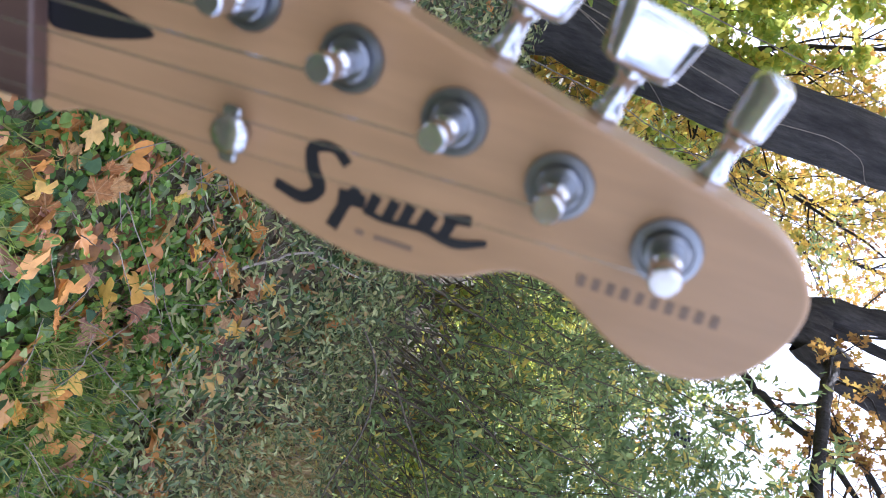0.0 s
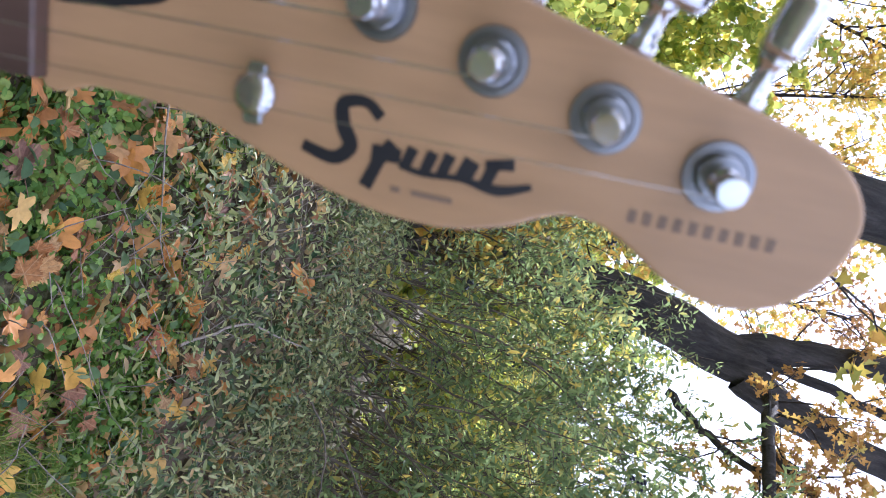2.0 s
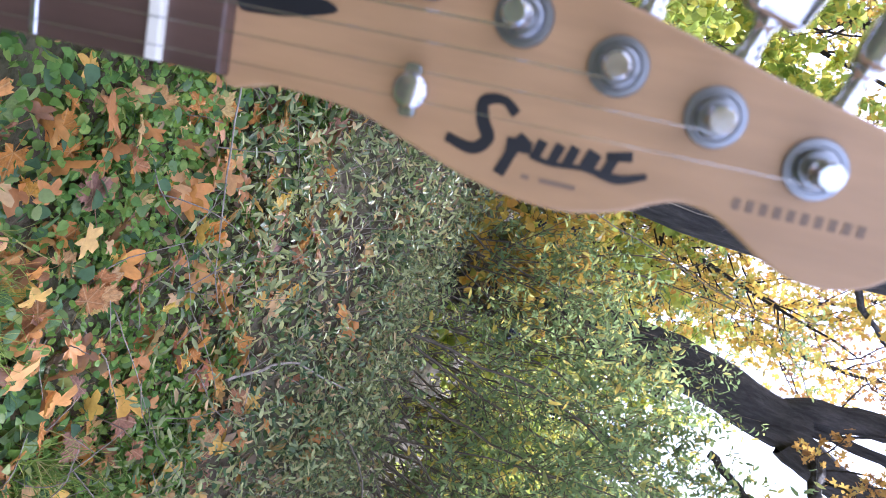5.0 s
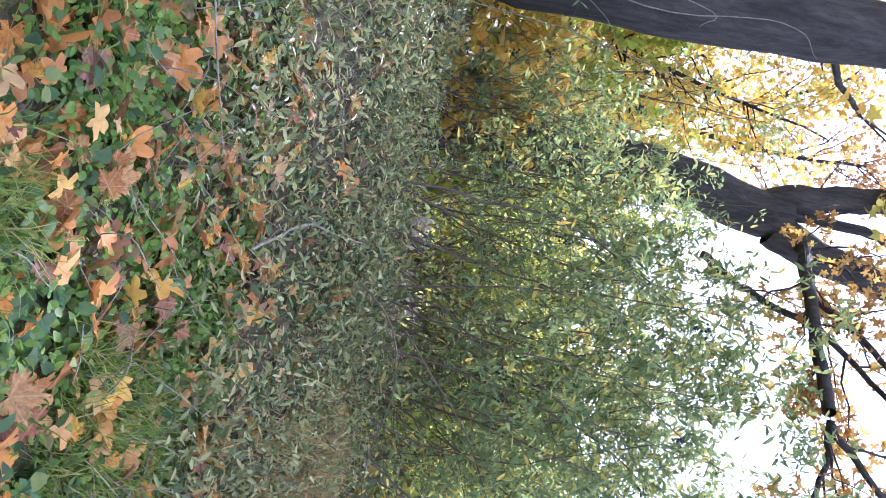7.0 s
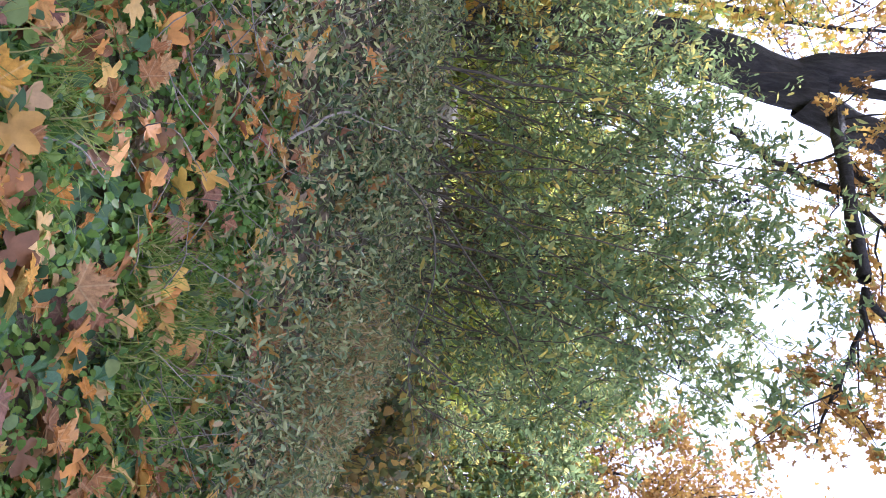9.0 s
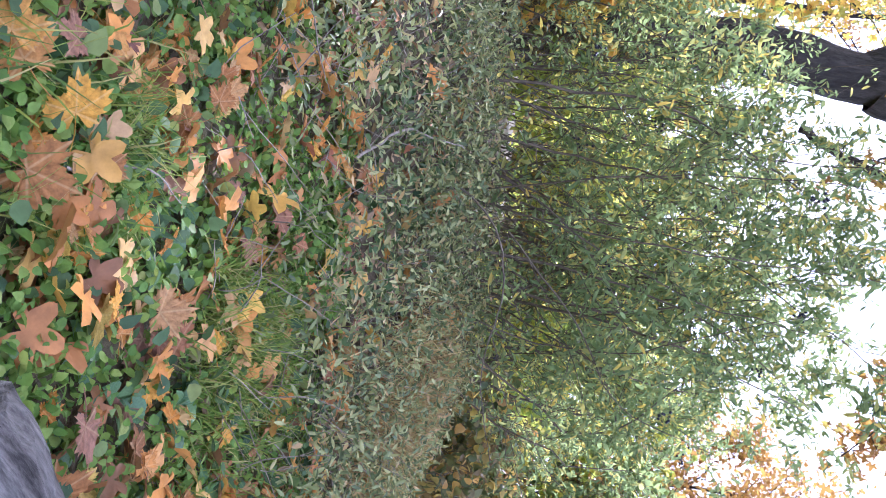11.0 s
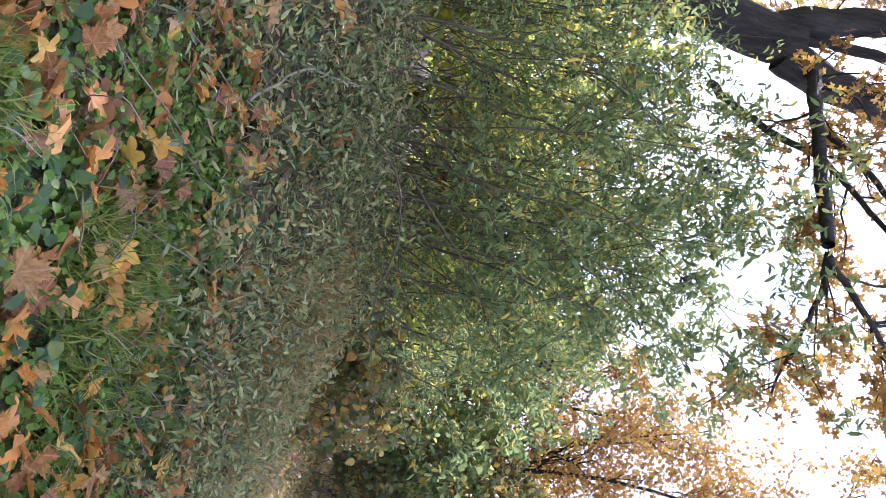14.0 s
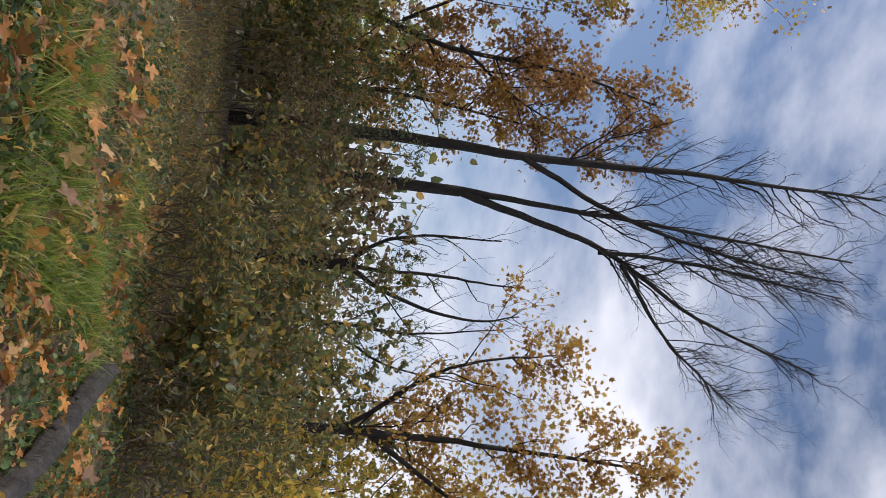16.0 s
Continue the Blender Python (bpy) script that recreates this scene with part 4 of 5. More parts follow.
# ---- fallen maple leaves ----
def maple_mesh(name, seed):
    """A five-lobed maple leaf, 1 across, folded along its veins, with its stalk."""
    rng = np.random.default_rng(seed)
    v = [(0, 0, 0)]
    lobes = [(-2.15, 0.36), (-1.1, 0.52), (0.0, 0.6), (1.1, 0.52), (2.15, 0.36)]
    curl, twist = rng.uniform(-0.25, 0.45), rng.uniform(-0.5, 0.5)
    for i, (a, r) in enumerate(lobes):
        for da, rr, h in ((-0.44, 0.60, 0.03), (-0.36, 0.78, 0.02), (-0.28, 0.72, 0.02), (-0.22, 0.88, 0.01), (-0.11, 0.80, 0.0), (0, 1.0, -0.03), (0.11, 0.80, 0.0), (0.22, 0.88, 0.01), (0.28, 0.72, 0.02), (0.36, 0.78, 0.02), (0.44, 0.60, 0.03)):
            q = r * rr * rng.uniform(0.92, 1.08)
            x, y = q * math.sin(a + da), q * math.cos(a + da)
            v.append((x, y, h + curl * (x * x + 0.7 * y * y) * 1.3 + twist * x * y + rng.normal(0, 0.016)))
        if i < 4:
            a2 = (a + lobes[i + 1][0]) / 2
            v.append((0.37 * math.sin(a2), 0.37 * math.cos(a2), 0.05))
    n = len(v)
    f = [(0, i, i + 1) for i in range(1, n - 1)]
    s = len(v)
    bend = rng.uniform(-0.2, 0.2)
    for t in (0.0, 0.5, 1.0):
        for o in ((-0.008, 0, 0), (0.008, 0, 0), (0, 0, 0.012)):
            v.append((o[0] + bend * t * t, -0.55 * t, o[2] + 0.05 * t))
    for k in range(2):
        for j in range(3):
            p, q = s + 3 * k + j, s + 3 * k + (j + 1) % 3
            f += [(p, q, q + 3), (p, q + 3, p + 3)]
    return fast_mesh(name, [(x, y, z) for x, y, z in v], f, M_FALLEN)


MAPLES = [maple_mesh("maple_leaf", 200 + i) for i in range(14)]


def drop_leaf(x, y, size, rng, me, lift=None):
    ob = new("maple_leaf", me)
    z = float(ground_z(x, y)) + (rng.uniform(0.012, 0.07) if lift is None else lift)
    q = turns(np.array([[rng.normal(0, 0.4), rng.normal(-0.2, 0.4), 1.0]]), np.array([rng.random() * 6.283]))[0]
    ob.matrix_basis = Matrix.Translation((x, y, z)) @ Matrix(q.tolist()).to_4x4() @ Matrix.Scale(size, 4)
    return tagged(ob, "fallen autumn maple leaf lying on low green plants", "leaf", "fallen maple leaves")


for k in range(298):
    y = 0.98 + 1.57 * rg.random() ** 1.1
    x = rg.uniform(-0.15 - 0.32 * y, 0.35 + 0.55 * y)
    drop_leaf(x, y, 0.06 + 0.055 * rg.random() ** 1.4, rg, MAPLES[k % 14])

P = np.concatenate([region(420, 1.5, 9, 0.3, 9, rg), region(1500, 1.8, 6.5, 0.3, 4.5, rg, lambda x, y: np.clip(patch(x, y, 2.8, 1.4) - 0.1, 0.1, 1))] + [clump(x, y, 0.14, 42, rg) for x, y in ((2.92, 2.5), (2.7, 2.3), (2.5, 3.05), (3.68, 1.78), (3.2, 2.35), (3.9, 2.4), (4.4, 2.2), (2.0, 1.95), (2.3, 2.1), (3.35, 1.45), (4.9, 2.4))] + [ region(170, -1.8, 1.6, 2.0, 3.4, rg), region(900, -1.6, 2.4, 1.05, 2.5, rg)])
plant_layer("scattered_leaves", "scattered brown and orange dry leaves", "leaves", P, (0.01, 0.07), 0.09, MAPLE_T, M_FALLEN_FAR, rg, 1.8)
P = region(620, 1.9, 5.6, 0.5, 3.6, rg, lambda x, y: np.clip(patch(x, y, 3.6, 0.2), 0.1, 1))
plant_layer("fallen_leaves", "curled orange and brown leaves caught on the grass", "leaves", P, (0.05, 0.14), 0.11, MAPLE_T, M_FALLEN_FAR, rg, 1.2)
P = region(5000, 1.7, 10.0, 2.0, 12, rg, lambda x, y: np.clip(patch(x, y, 2.4, 0.7), 0.25, 1) * (y > 3.6 - 0.35 * x))
plant_layer("path_litter", "brown leaf litter on the path", "leaves", P, (0.0, 0.04), 0.06, LOBED, M_BROWN, rg, 1.6)


# ---- dead wood ----
def build_log(name, paths, label, category, material=M_LOG, seed=3):
    """paths: (points, r0, r1); a knotty fallen log with broken stubs."""
    rng = np.random.default_rng(seed)
    root = thing(name, tuple(paths[0][0][0]), label, category)
    o = np.array(paths[0][0][0])
    along = np.array(paths[0][0][-1]) - o
    turn = math.atan2(along[1], along[0])
    root.rotation_euler = (0, 0, turn)
    back_turn = np.array([[math.cos(turn), math.sin(turn), 0], [-math.sin(turn), math.cos(turn), 0], [0, 0, 1]])
    for i, (pts_, r0, r1) in enumerate(paths):
        path = (curved(pts_, 14, 0.003, rng) - o) @ back_turn.T
        n = len(path)
        rad = np.linspace(r0, r1, n) * (1 + 0.1 * np.sin(np.arange(n) * 0.6) + rng.normal(0, 0.05, n))
        v, f = tube(path, rad, 18)
        v = v.reshape(n, 18, 3)
        c = path[:, None]
        groove = 1 + 0.14 * np.sin(np.arange(18) * 2.1 + 0.6)[None, :, None] * rng.uniform(0.3, 1, (n, 1, 1)) + rng.normal(0, 0.04, (n, 18, 1))
        v = (c + (v - c) * groove)
        v[-1] += rng.normal(0, r1 * (0.1 if i == 0 else 0.4), (18, 3))
        v = v.reshape(-1, 3)
        bm = bmesh.new()
        vs = [bm.verts.new(p) for p in v]
        for q in f:
            bm.faces.new([vs[j] for j in q])
        bm.faces.new(vs[:18][::-1])
        bm.faces.new(vs[-18:])
        part("trunk_wood" if i == 0 else "stub", bm, material, root, smooth=True)
    return root


build_log("fallen_log", [([(0.62, 1.0, 0.04), (1.0, 1.27, 0.07), (1.44, 1.63, 0.09), (1.78, 1.98, 0.10), (2.48, 2.6, 0.11), (2.75, 2.86, 0.11)], 0.058, 0.082), ([(1.64, 1.86, 0.12), (1.69, 2.05, 0.14), (1.75, 2.25, 0.15)], 0.034, 0.026), ([(2.66, 2.80, 0.13), (2.88, 3.1, 0.19), (3.12, 3.4, 0.2)], 0.062, 0.026)], "weathered grey fallen log with broken stubs", "log")
build_log("dead_branch", [([(3.1, 0.5, 0.04), (3.69, 0.92, 0.08), (4.3, 1.4, 0.1), (5.0, 1.95, 0.1)], 0.05, 0.055)], "dark dead branch lying among leaves", "branch", M_BARK, 9)
build_log("bark_chip", [([(2.6, 1.5, 0.03), (2.75, 1.6, 0.03)], 0.03, 0.02)], "grey chip of dead wood in the grass", "wood", M_LOG, 10)


def build_stick(name, pts_, r, label, bark=M_DRY):
    me = tubes_mesh(name, [(curved(pts_, 6, 0.004), np.linspace(r, r * 0.35, (len(pts_) - 1) * 6 + 1), 5)], bark)
    return tagged(new(name, me), label, "stick")


build_stick("dry_stick", [(0.3, 2.27, 0.19), (0.205, 2.5, 0.27), (0.2, 2.7, 0.35), (0.21, 2.88, 0.43)], 0.005, "thin dry twig lying over the privet shoots")
build_stick("dry_stick", [(-0.5, 1.6, 0.1), (-0.25, 1.75, 0.13), (0.05, 2.0, 0.13), (0.12, 2.2, 0.1)], 0.003, "thin dry stalk arching over leaves")
build_stick("dry_stick", [(0.35, 1.15, 0.06), (0.36, 1.35, 0.08), (0.42, 1.5, 0.08)], 0.003, "thin dry stalk arching over leaves")

build_stick("arching_branch", [(0.36, 3.0, 0.42), (0.47, 3.0, 0.56), (0.72, 3.02, 0.62), (1.0, 3.08, 0.58), (1.35, 3.15, 0.66)], 0.0045, "thin brown branch arching out of the thicket", M_TWIG)
build_stick("arching_branch", [(0.5, 3.15, 0.6), (0.8, 3.1, 0.9), (1.1, 3.15, 1.1), (1.25, 3.2, 1.45)], 0.004, "thin brown branch arching out of the thicket", M_TWIG)
VINE = "thin pale bare vine twig climbing beside the trunk"
for pts_ in ([(-1.35, 3.6, 0.55), (-1.15, 3.62, 0.8), (-1.02, 3.6, 1.05), (-0.9, 3.6, 1.2)], [(-1.3, 3.6, 0.7), (-1.05, 3.6, 1.3), (-1.1, 3.6, 1.9), (-0.98, 3.62, 2.1)], [(-1.28, 3.62, 1.5), (-1.1, 3.6, 1.52), (-1.0, 3.6, 1.56)], [(-1.42, 3.62, 0.9), (-1.38, 3.62, 1.5), (-1.3, 3.6, 2.2), (-1.34, 3.6, 2.6)], [(-0.95, 3.7, 0.35), (-0.9, 3.7, 1.0), (-0.75, 3.7, 1.7), (-0.8, 3.75, 2.2)]):
    build_stick("vine_twig", [(x, y, z if i else float(ground_z(x, y))) for i, (x, y, z) in enumerate(pts_)], 0.004, VINE)


# ---- electric guitar, standing on its end ----
def wood_material(name, stops, axis_scale):
    m, n, l, b = node_material(name)
    t = noise_node(n, l, 22.0, 6, 0.6, "Object", axis_scale)
    r = ramp(n, stops)
    l.new(t.outputs["Fac"], r.inputs["Fac"])
    t2 = noise_node(n, l, 160.0, 4, 0.6, "Object", axis_scale)
    f = ramp(n, [(0.3, (0.88,) * 3), (0.7, (1.06,) * 3)])
    l.new(t2.outputs["Fac"], f.inputs["Fac"])
    mul = n.new("ShaderNodeMixRGB")
    mul.blend_type, mul.inputs[0].default_value = "MULTIPLY", 1.0
    l.new(r.outputs["Color"], mul.inputs[1])
    l.new(f.outputs["Color"], mul.inputs[2])
    l.new(mul.outputs["Color"], b.inputs["Base Color"])
    b.inputs["Roughness"].default_value = 0.38
    b.inputs["Coat Weight"].default_value = 0.15
    b.inputs["Coat Roughness"].default_value = 0.25
    return m


M_MAPLE = wood_material("satin maple", [(0.25, (0.33, 0.185, 0.085)), (0.5, (0.41, 0.24, 0.112)), (0.8, (0.47, 0.285, 0.14))], (0.12, 1.0, 1.0))
M_ROSE = wood_material("dark rosewood", [(0.3, (0.05, 0.028, 0.02)), (0.7, (0.13, 0.075, 0.055))], (0.15, 1.5, 1.5))
M_CHROME, _n, _l, _b = node_material("chrome")
_b.inputs["Base Color"].default_value, _b.inputs["Metallic"].default_value = (0.62, 0.62, 0.64, 1), 1.0
_b.inputs["Roughness"].default_value = 0.12
_t = noise_node(_n, _l, 300.0, 4, 0.6)
_r = ramp(_n, [(0.3, (0.08,) * 3), (0.8, (0.26,) * 3)])
_l.new(_t.outputs["Fac"], _r.inputs["Fac"])
_l.new(_r.outputs["Color"], _b.inputs["Roughness"])
# Bushing chrome: darker base colour stands in for dark surroundings it would mirror.
M_CHROME_DARK, _n, _l, _b = node_material("chrome bushing with dark reflection in its colour")
_b.inputs["Base Color"].default_value, _b.inputs["Metallic"].default_value, _b.inputs["Roughness"].default_value = (0.26, 0.27, 0.29, 1), 1.0, 0.3
M_BONE, _n, _l, _b = node_material("aged white nut")
_b.inputs["Base Color"].default_value, _b.inputs["Roughness"].default_value = (0.72, 0.68, 0.58, 1), 0.4
M_INK_AND_SHADE, _n, _l, _b = node_material("black lacquer mark and pocket shade")
_b.inputs["Base Color"].default_value, _b.inputs["Roughness"].default_value = (0.012, 0.012, 0.014, 1), 0.4
M_INK_THIN, _n, _l, _b = node_material("faded brown mark")
_b.inputs["Base Color"].default_value, _b.inputs["Roughness"].default_value = (0.20, 0.13, 0.08, 1), 0.5
M_BLACK, _n, _l, _b = node_material("black gloss body")
_b.inputs["Base Color"].default_value, _b.inputs["Roughness"].default_value = (0.015, 0.015, 0.016, 1), 0.25

NECK_T, NUT_X = 7.0, -91.0   # centre of the neck to the treble side of the fourth post; nut along the neck (mm)


def plate(outline, z0, z1, bevel=0.0, seg=3):
    """A flat plate from an outline in mm (x along the neck, t to the treble side), between two heights."""
    bm = bmesh.new()
    ring = [bm.verts.new((x / 1000, -t / 1000, z0 / 1000)) for x, t in outline]
    face = bm.faces.new(ring)
    made = bmesh.ops.extrude_face_region(bm, geom=[face])
    bmesh.ops.translate(bm, verts=[g for g in made["geom"] if isinstance(g, bmesh.types.BMVert)], vec=(0, 0, (z1 - z0) / 1000))
    bmesh.ops.recalc_face_normals(bm, faces=bm.faces)
    if bevel:
        edges = [e for e in bm.edges if abs(e.verts[0].co.z - e.verts[1].co.z) < 1e-6]
        bmesh.ops.bevel(bm, geom=edges, offset=bevel / 1000, segments=seg, affect="EDGES", profile=0.5)
    return bm


def rounded(points, per=6):
    """A closed smooth outline through corner points."""
    p = np.asarray(points, float)
    n, out = len(p), []
    for i in range(n):
        a, b, c, d = p[i - 1], p[i], p[(i + 1) % n], p[(i + 2) % n]
        for t in np.linspace(0, 1, per, endpoint=False):
            out.append(0.5 * (2 * b + (c - a) * t + (2 * a - 5 * b + 4 * c - d) * t ** 2 + (3 * b - a - 3 * c + d) * t ** 3))
    return np.array(out)


def lathe(profile, sides=24):
    """A turned part about z from (radius, height) in mm."""
    bm = bmesh.new()
    rings = [[bm.verts.new((r / 1000 * math.cos(a), r / 1000 * math.sin(a), h / 1000)) for a in np.arange(sides) * 2 * math.pi / sides] for r, h in profile]
    for p, q in zip(rings, rings[1:]):
        for j in range(sides):
            bm.faces.new((p[j], p[(j + 1) % sides], q[(j + 1) % sides], q[j]))
    bm.faces.new(rings[0][::-1])
    bm.faces.new(rings[-1])
    return bm


def stroke(points, widths, z=0.25, per=8):
    """A flat brush stroke of changing width (mm) on the headstock face."""
    path = curved([(x, -t, 0) for x, t in points], per)
    w = np.interp(np.linspace(0, 1, len(path)), np.linspace(0, 1, len(widths)), widths)
    d = np.gradient(path, axis=0)
    d /= np.linalg.norm(d, axis=1, keepdims=True)
    side = np.stack([-d[:, 1], d[:, 0], 0 * d[:, 0]], 1)
    bm = bmesh.new()
    rows = []
    for p, s, ww in zip(path, side, w):
        rows.append([bm.verts.new(((p + s * k * ww) / 1000 + np.array([0, 0, z / 1000]))) for k in (-0.5, 0.5)])
    for a, b in zip(rows, rows[1:]):
        bm.faces.new((a[0], a[1], b[1], b[0]))
    return bm


def place_part(ob, x, t, z=0.0, turn=0.0, parent_ok=True):
    ob.matrix_basis = Matrix.Translation((x / 1000, -t / 1000, z / 1000)) @ Matrix.Rotation(turn, 4, "Z")
    return ob


def build_guitar():
    root = new("electric_guitar")
    X, Y, Z = Vector((-0.1061, -0.0927, 0.9900)), Vector((-0.8946, -0.4258, -0.1357)), Vector((0.4341, -0.9001, -0.0378))
    m = Matrix((X, Y, Z)).transposed().to_4x4()
    m.translation = (0.0459, 0.3161, 0.8009)
    root.matrix_world = m
    tagged(root, "electric guitar with pale maple headstock and chrome tuners", "guitar")
    th = math.atan2(0.267, 0.964)
    # headstock: straight tuner edge, scooped treble edge, round tip
    half = 21.5
    outline = [(-76, NECK_T - half), (-68, -23), (-60, -29.5), (-48, -28), (12, -10.6), (60, 2.2), (86, 9), (96, 14), (101.5, 22), (101, 31), (96, 40), (88, 45.5), (78, 46.8), (68, 44), (60, 39.2), (53, 35.6), (46, 34.6), (40, 36.4), (33, 40), (20, 43.2), (6, 42.8), (-8, 40), (-23, 35.2), (-35, 31.2), (-47, 29.4), (-62, 28.8), (-76, NECK_T + half)]
    head = part("headstock", plate(rounded(outline, 5), -14.5, 0.0, 1.2), M_MAPLE, root, "pale satin maple headstock")
    # neck shaft, rounded underneath
    bm = bmesh.new()
    rows = []
    for x, w, d in ((-74, 21.5, 15), (-100, 21.5, 17), (-300, 24.5, 19), (-505, 27.5, 21)):
        ring = [bm.verts.new((x / 1000, -(NECK_T + w * math.cos(a)) / 1000, (0.0 - d * max(0, math.sin(a)) ** 0.8) / 1000)) for a in np.linspace(0, math.pi, 13)]
        rows.append(ring)
    for a, b in zip(rows, rows[1:]):
        for j in range(12):
            bm.faces.new((a[j], a[j + 1], b[j + 1], b[j]))
        bm.faces.new((a[12], a[0], b[0], b[12]))
    bm.faces.new(rows[0])
    bm.faces.new(rows[-1][::-1])
    bmesh.ops.recalc_face_normals(bm, faces=bm.faces)
    part("neck", bm, M_MAPLE, root, smooth=False)
    board = part("fretboard", plate([(-73, NECK_T - 21.6), (-73, NECK_T + 21.6), (-515, NECK_T + 28), (-515, NECK_T - 28)], 0.2, 6.0, 0.8, 2), M_ROSE, root, "dark rosewood fretboard")
    part("nut", plate([(NUT_X + 2, NECK_T - 21.4), (NUT_X + 2, NECK_T + 21.4), (NUT_X - 2, NECK_T + 21.4), (NUT_X - 2, NECK_T - 21.4)], 5.5, 8.6, 0.6, 2), M_BONE, root, "aged white nut")
    for k in range(1, 22):
        x = NUT_X - 648 * (1 - 2 ** (-k / 12))
        w = 21.4 + (x - NUT_X) / -424 * 6
        part("fret", plate([(x + 1.1, NECK_T - w), (x + 1.1, NECK_T + w), (x - 1.1, NECK_T + w), (x - 1.1, NECK_T - w)], 5.9, 7.0, 0.4, 2), M_CHROME, board)
    # truss rod pocket: flat black teardrop plate in place of the hollow's shade
    part("truss_rod_pocket", plate(rounded([(-73, NECK_T - 4), (-66, NECK_T - 4.6), (-56, NECK_T - 3.4), (-46, NECK_T), (-56, NECK_T + 3.4), (-66, NECK_T + 4.6), (-73, NECK_T + 4)], 4), 0.0, 0.3), M_INK_AND_SHADE, head, "truss rod opening, its shade a flat black plate")
    posts = [(24.1 * (3 - i), 6.68 * (3 - i)) for i in range(6)]
    for i, (x, t) in enumerate(posts):
        tuner = part("tuner", lathe([(7.0, 0.0), (7.2, 0.4), (7.0, 1.4), (5.6, 1.5), (5.4, 1.0), (4.9, 1.0), (4.7, 3.2), (4.2, 3.6)], 28), M_CHROME_DARK, root, "chrome tuner")
        place_part(tuner, x, t)
        post = part("post", lathe([(3.1, 3.4), (3.1, 9.5), (2.4, 10.6), (2.4, 12.4), (3.0, 13.4), (3.0, 17.0), (2.6, 17.6)], 28), M_CHROME, tuner)
        shaft = part("shaft", lathe([(3.4, 12.0), (3.4, 16.5), (2.6, 17.0), (2.4, 23.0), (3.2, 23.6), (3.2, 26.0)], 16), M_CHROME, tuner, smooth=True)
        turn_out = Matrix.Rotation(-th, 4, "Z") @ Matrix.Rotation(radians(-90), 4, "X")
        shaft.matrix_basis = Matrix.Translation((0, 0, -0.012)) @ turn_out
        bm = bmesh.new()
        bmesh.ops.create_cube(bm, size=1.0)
        bmesh.ops.scale(bm, verts=bm.verts, vec=(0.0165, 0.0085, 0.0135))
        bmesh.ops.bevel(bm, geom=list(bm.edges), offset=0.0034, segments=4, affect="EDGES", profile=0.6)
        for v in bm.verts:
            v.co.x *= 1 + 22 * (v.co.z + 0.005)
        key = part("button", bm, M_CHROME, tuner, smooth=True)
        spin = (1.45, 0.45, 0.25, 0.9, 0.35, 0.8)[i]
        key.matrix_basis = Matrix.Translation((0, 0, -0.012)) @ turn_out @ Matrix.Translation((0, 0, 0.0315)) @ Matrix.Rotation(spin, 4, "Z")
        bm = bmesh.new()
        bmesh.ops.create_cube(bm, size=1.0)
        bmesh.ops.scale(bm, verts=bm.verts, vec=(0.019, 0.019, 0.010))
        bmesh.ops.bevel(bm, geom=list(bm.edges), offset=0.002, segments=2, affect="EDGES")
        box = part("gear_housing", bm, M_CHROME, tuner, smooth=False)
        box.matrix_basis = Matrix.Translation((0, 0, -0.0196)) @ Matrix.Rotation(-th, 4, "Z")
    # strings from the nut to the posts, and along the fretboard to the bridge
    for i, (x, t) in enumerate(posts):
        tn = NECK_T + 17.5 - i * 7.0
        tb = NECK_T + 26 - i * 10.4
        r = (0.00013, 0.00017, 0.00022, 0.00032, 0.00043, 0.00055)[i]
        path = np.array([(x / 1000, -(t + 3) / 1000, 0.0085), (NUT_X / 1000, -tn / 1000, 0.0088), (-0.739, -tb / 1000, 0.0135)])
        child("string", tubes_mesh("string", [(path, np.full(3, r), 6)], M_CHROME), root)
    tree = part("string_tree", lathe([(2.6, 0.0), (2.6, 4.0), (4.6, 4.6), (4.6, 5.6), (3.0, 6.6)], 16), M_CHROME, root, smooth=True)
    place_part(tree, -23, 22)
    bm = bmesh.new()
    bmesh.ops.create_cube(bm, size=1.0)
    bmesh.ops.scale(bm, verts=bm.verts, vec=(0.0045, 0.013, 0.0018))
    bmesh.ops.bevel(bm, geom=list(bm.edges), offset=0.0006, segments=2, affect="EDGES")
    wing = part("wing", bm, M_CHROME, tree)
    wing.location = (0, 0, 0.0045)
    # maker's mark: plain flowing brush shapes, and plain bars for the small print
    mark = part("brand_mark", stroke([(3.2, 22.4), (-0.5, 19.8), (-5.2, 21.0), (-4.6, 25.6), (-2.6, 29.6), (-6.0, 32.8), (-13, 31.4)], (2.6, 2.2, 3.0, 3.4, 3.4, 3.0, 2.4)), M_INK_AND_SHADE, head, "black flowing brush mark")
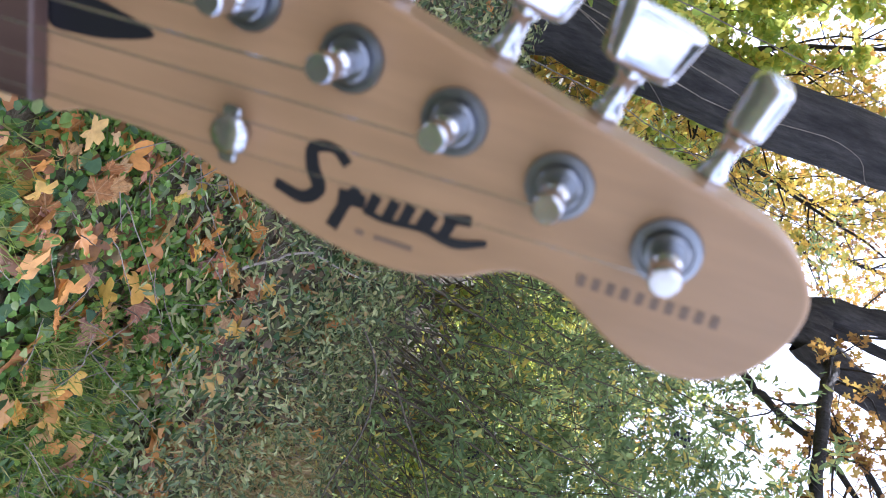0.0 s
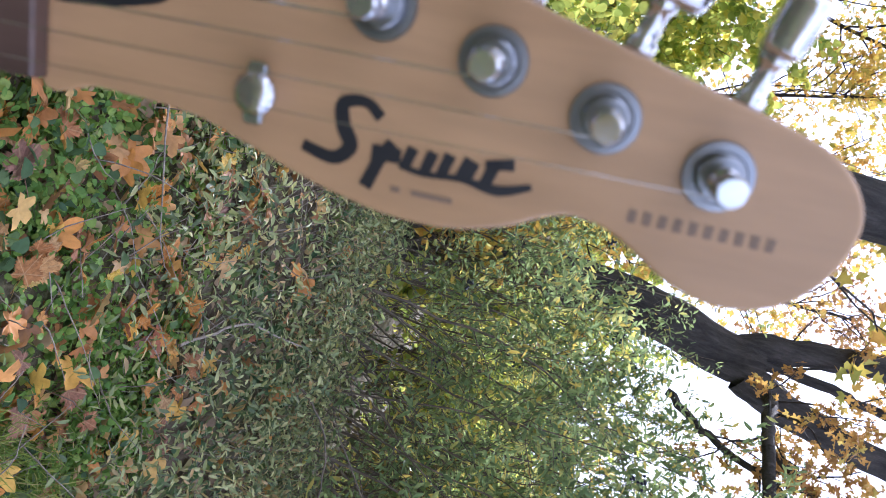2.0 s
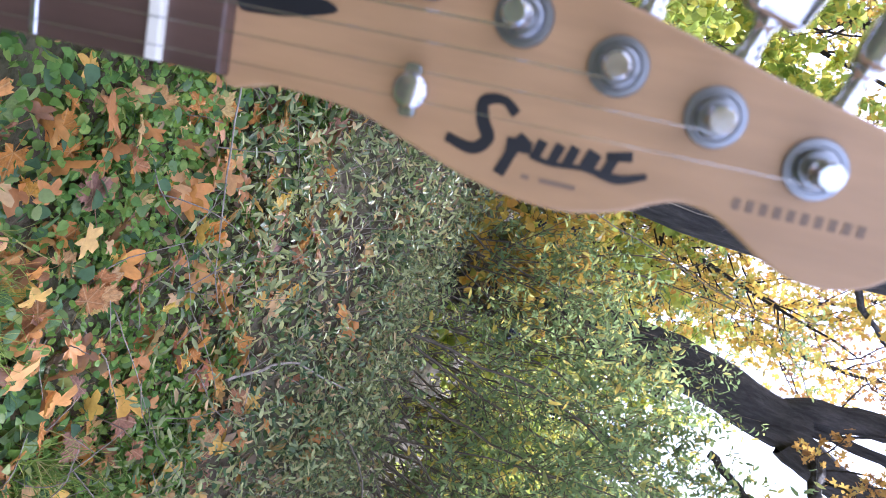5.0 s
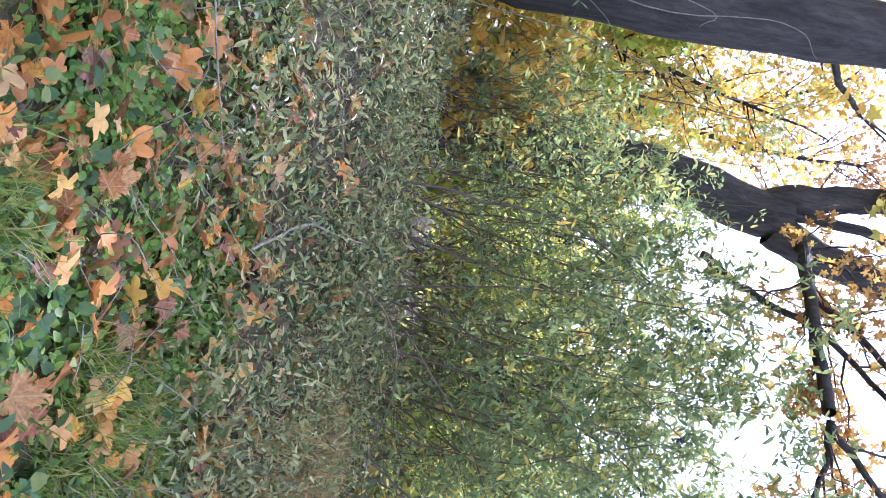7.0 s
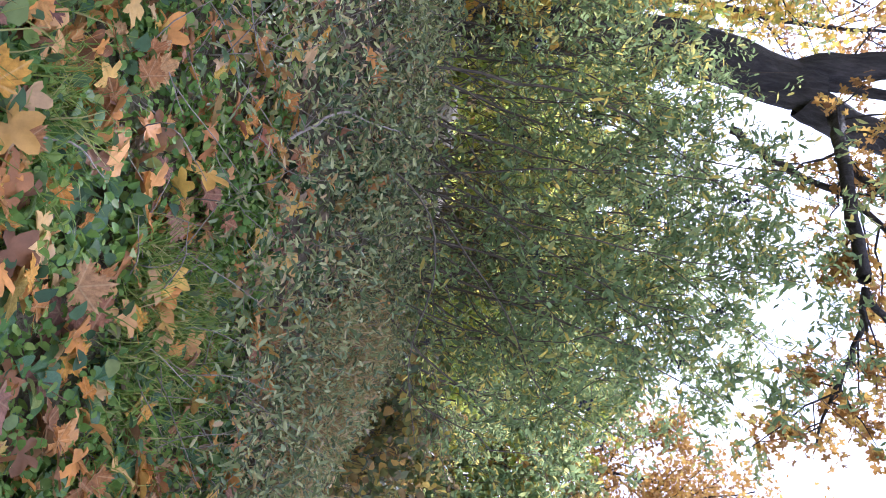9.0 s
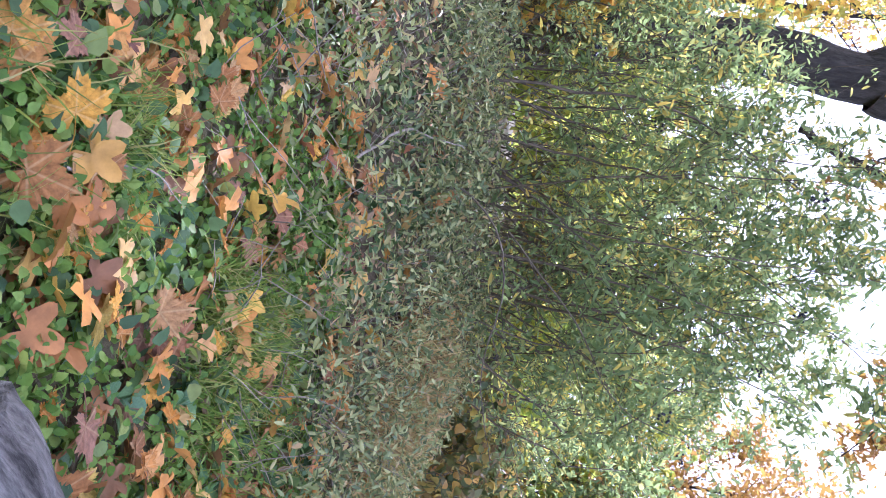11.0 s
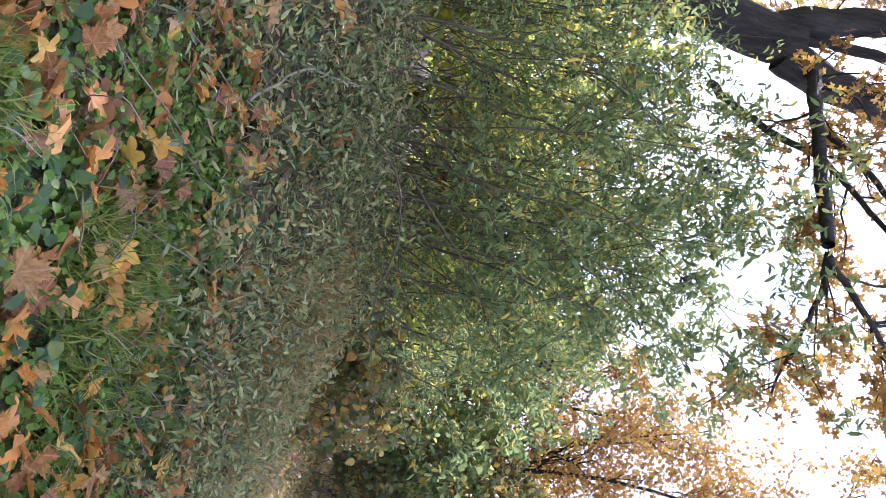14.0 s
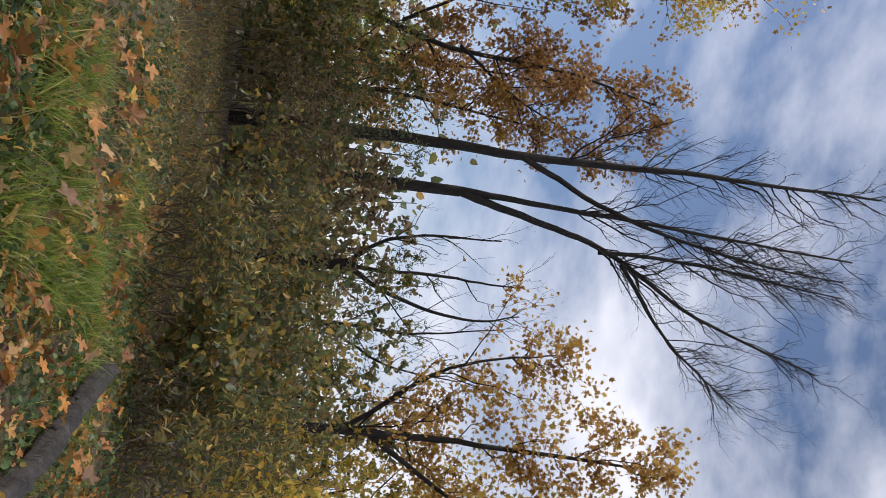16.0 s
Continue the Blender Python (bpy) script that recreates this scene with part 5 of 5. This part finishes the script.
    for pts_, ww in (([(6.4, 27), (4.2, 31), (1.8, 37.6)], (2.6, 2.8, 3.0)), ([(2.2, 29.8), (8.6, 29.6)], (3.4, 3.2)), ([(11.0, 27.2), (9.6, 32.0)], (2.5, 2.5)), ([(15.4, 27.2), (14.0, 32.0)], (2.5, 2.5)), ([(19.0, 27.0), (17.6, 32.2)], (2.5, 2.5)), ([(23.8, 27.2), (22.2, 32.0)], (3.6, 3.6)), ([(28.6, 26.8), (27.0, 32.2)], (2.6, 2.6)), ([(8.6, 31.4), (14, 32.2), (22, 31.6), (30, 32.4), (36.8, 30.2)], (1.4, 1.3, 1.3, 2.4, 1.4)), ([(26.5, 27.6), (32.5, 26.4)], (2.0, 2.6))):
        part("brush_shape", stroke(pts_, ww, z=0.25 + 0.01 * len(pts_)), M_INK_AND_SHADE, mark)
    for k in range(2):
        x0, x1 = ((7.5, 9.5), (12.0, 21.0))[k]
        part("small_print_bar", plate([(x0, 36.2), (x1, 36.2), (x1, 37.4), (x0, 37.4)], 0.0, 0.2), M_INK_THIN, head)
    for k in range(10):
        x = 57.2 + k * 3.1
        part("model_bar", plate([(x, 30.2), (x + 1.7, 30.2), (x + 1.7, 33.0), (x, 33.0)], 0.0, 0.2), M_INK_THIN, head)
    # body below the view
    outline = [(-430, 60), (-470, 95), (-540, 105), (-610, 92), (-680, 112), (-760, 150), (-815, 110), (-830, 10), (-815, -95), (-760, -150), (-680, -128), (-600, -95), (-530, -110), (-455, -105), (-425, -60), (-470, -32), (-485, 5), (-470, 40)]
    part("body", plate(rounded([(x, t + NECK_T) for x, t in outline], 5), -42, 2, 4, 3), M_BLACK, root, "glossy dark body")
    part("bridge", plate([(-690, NECK_T - 40), (-690, NECK_T + 40), (-775, NECK_T + 40), (-775, NECK_T - 40)], 2, 9, 1.5, 2), M_CHROME, root)
    button = part("strap_button", lathe([(6, 0), (6, 2), (3.5, 4), (3.5, 8), (7, 10), (7, 12)], 16), M_CHROME, root, smooth=True)
    button.matrix_basis = Matrix.Translation((-0.83, -NECK_T / 1000, -0.02)) @ Matrix.Rotation(radians(-90), 4, "Y")
    return root


build_guitar()
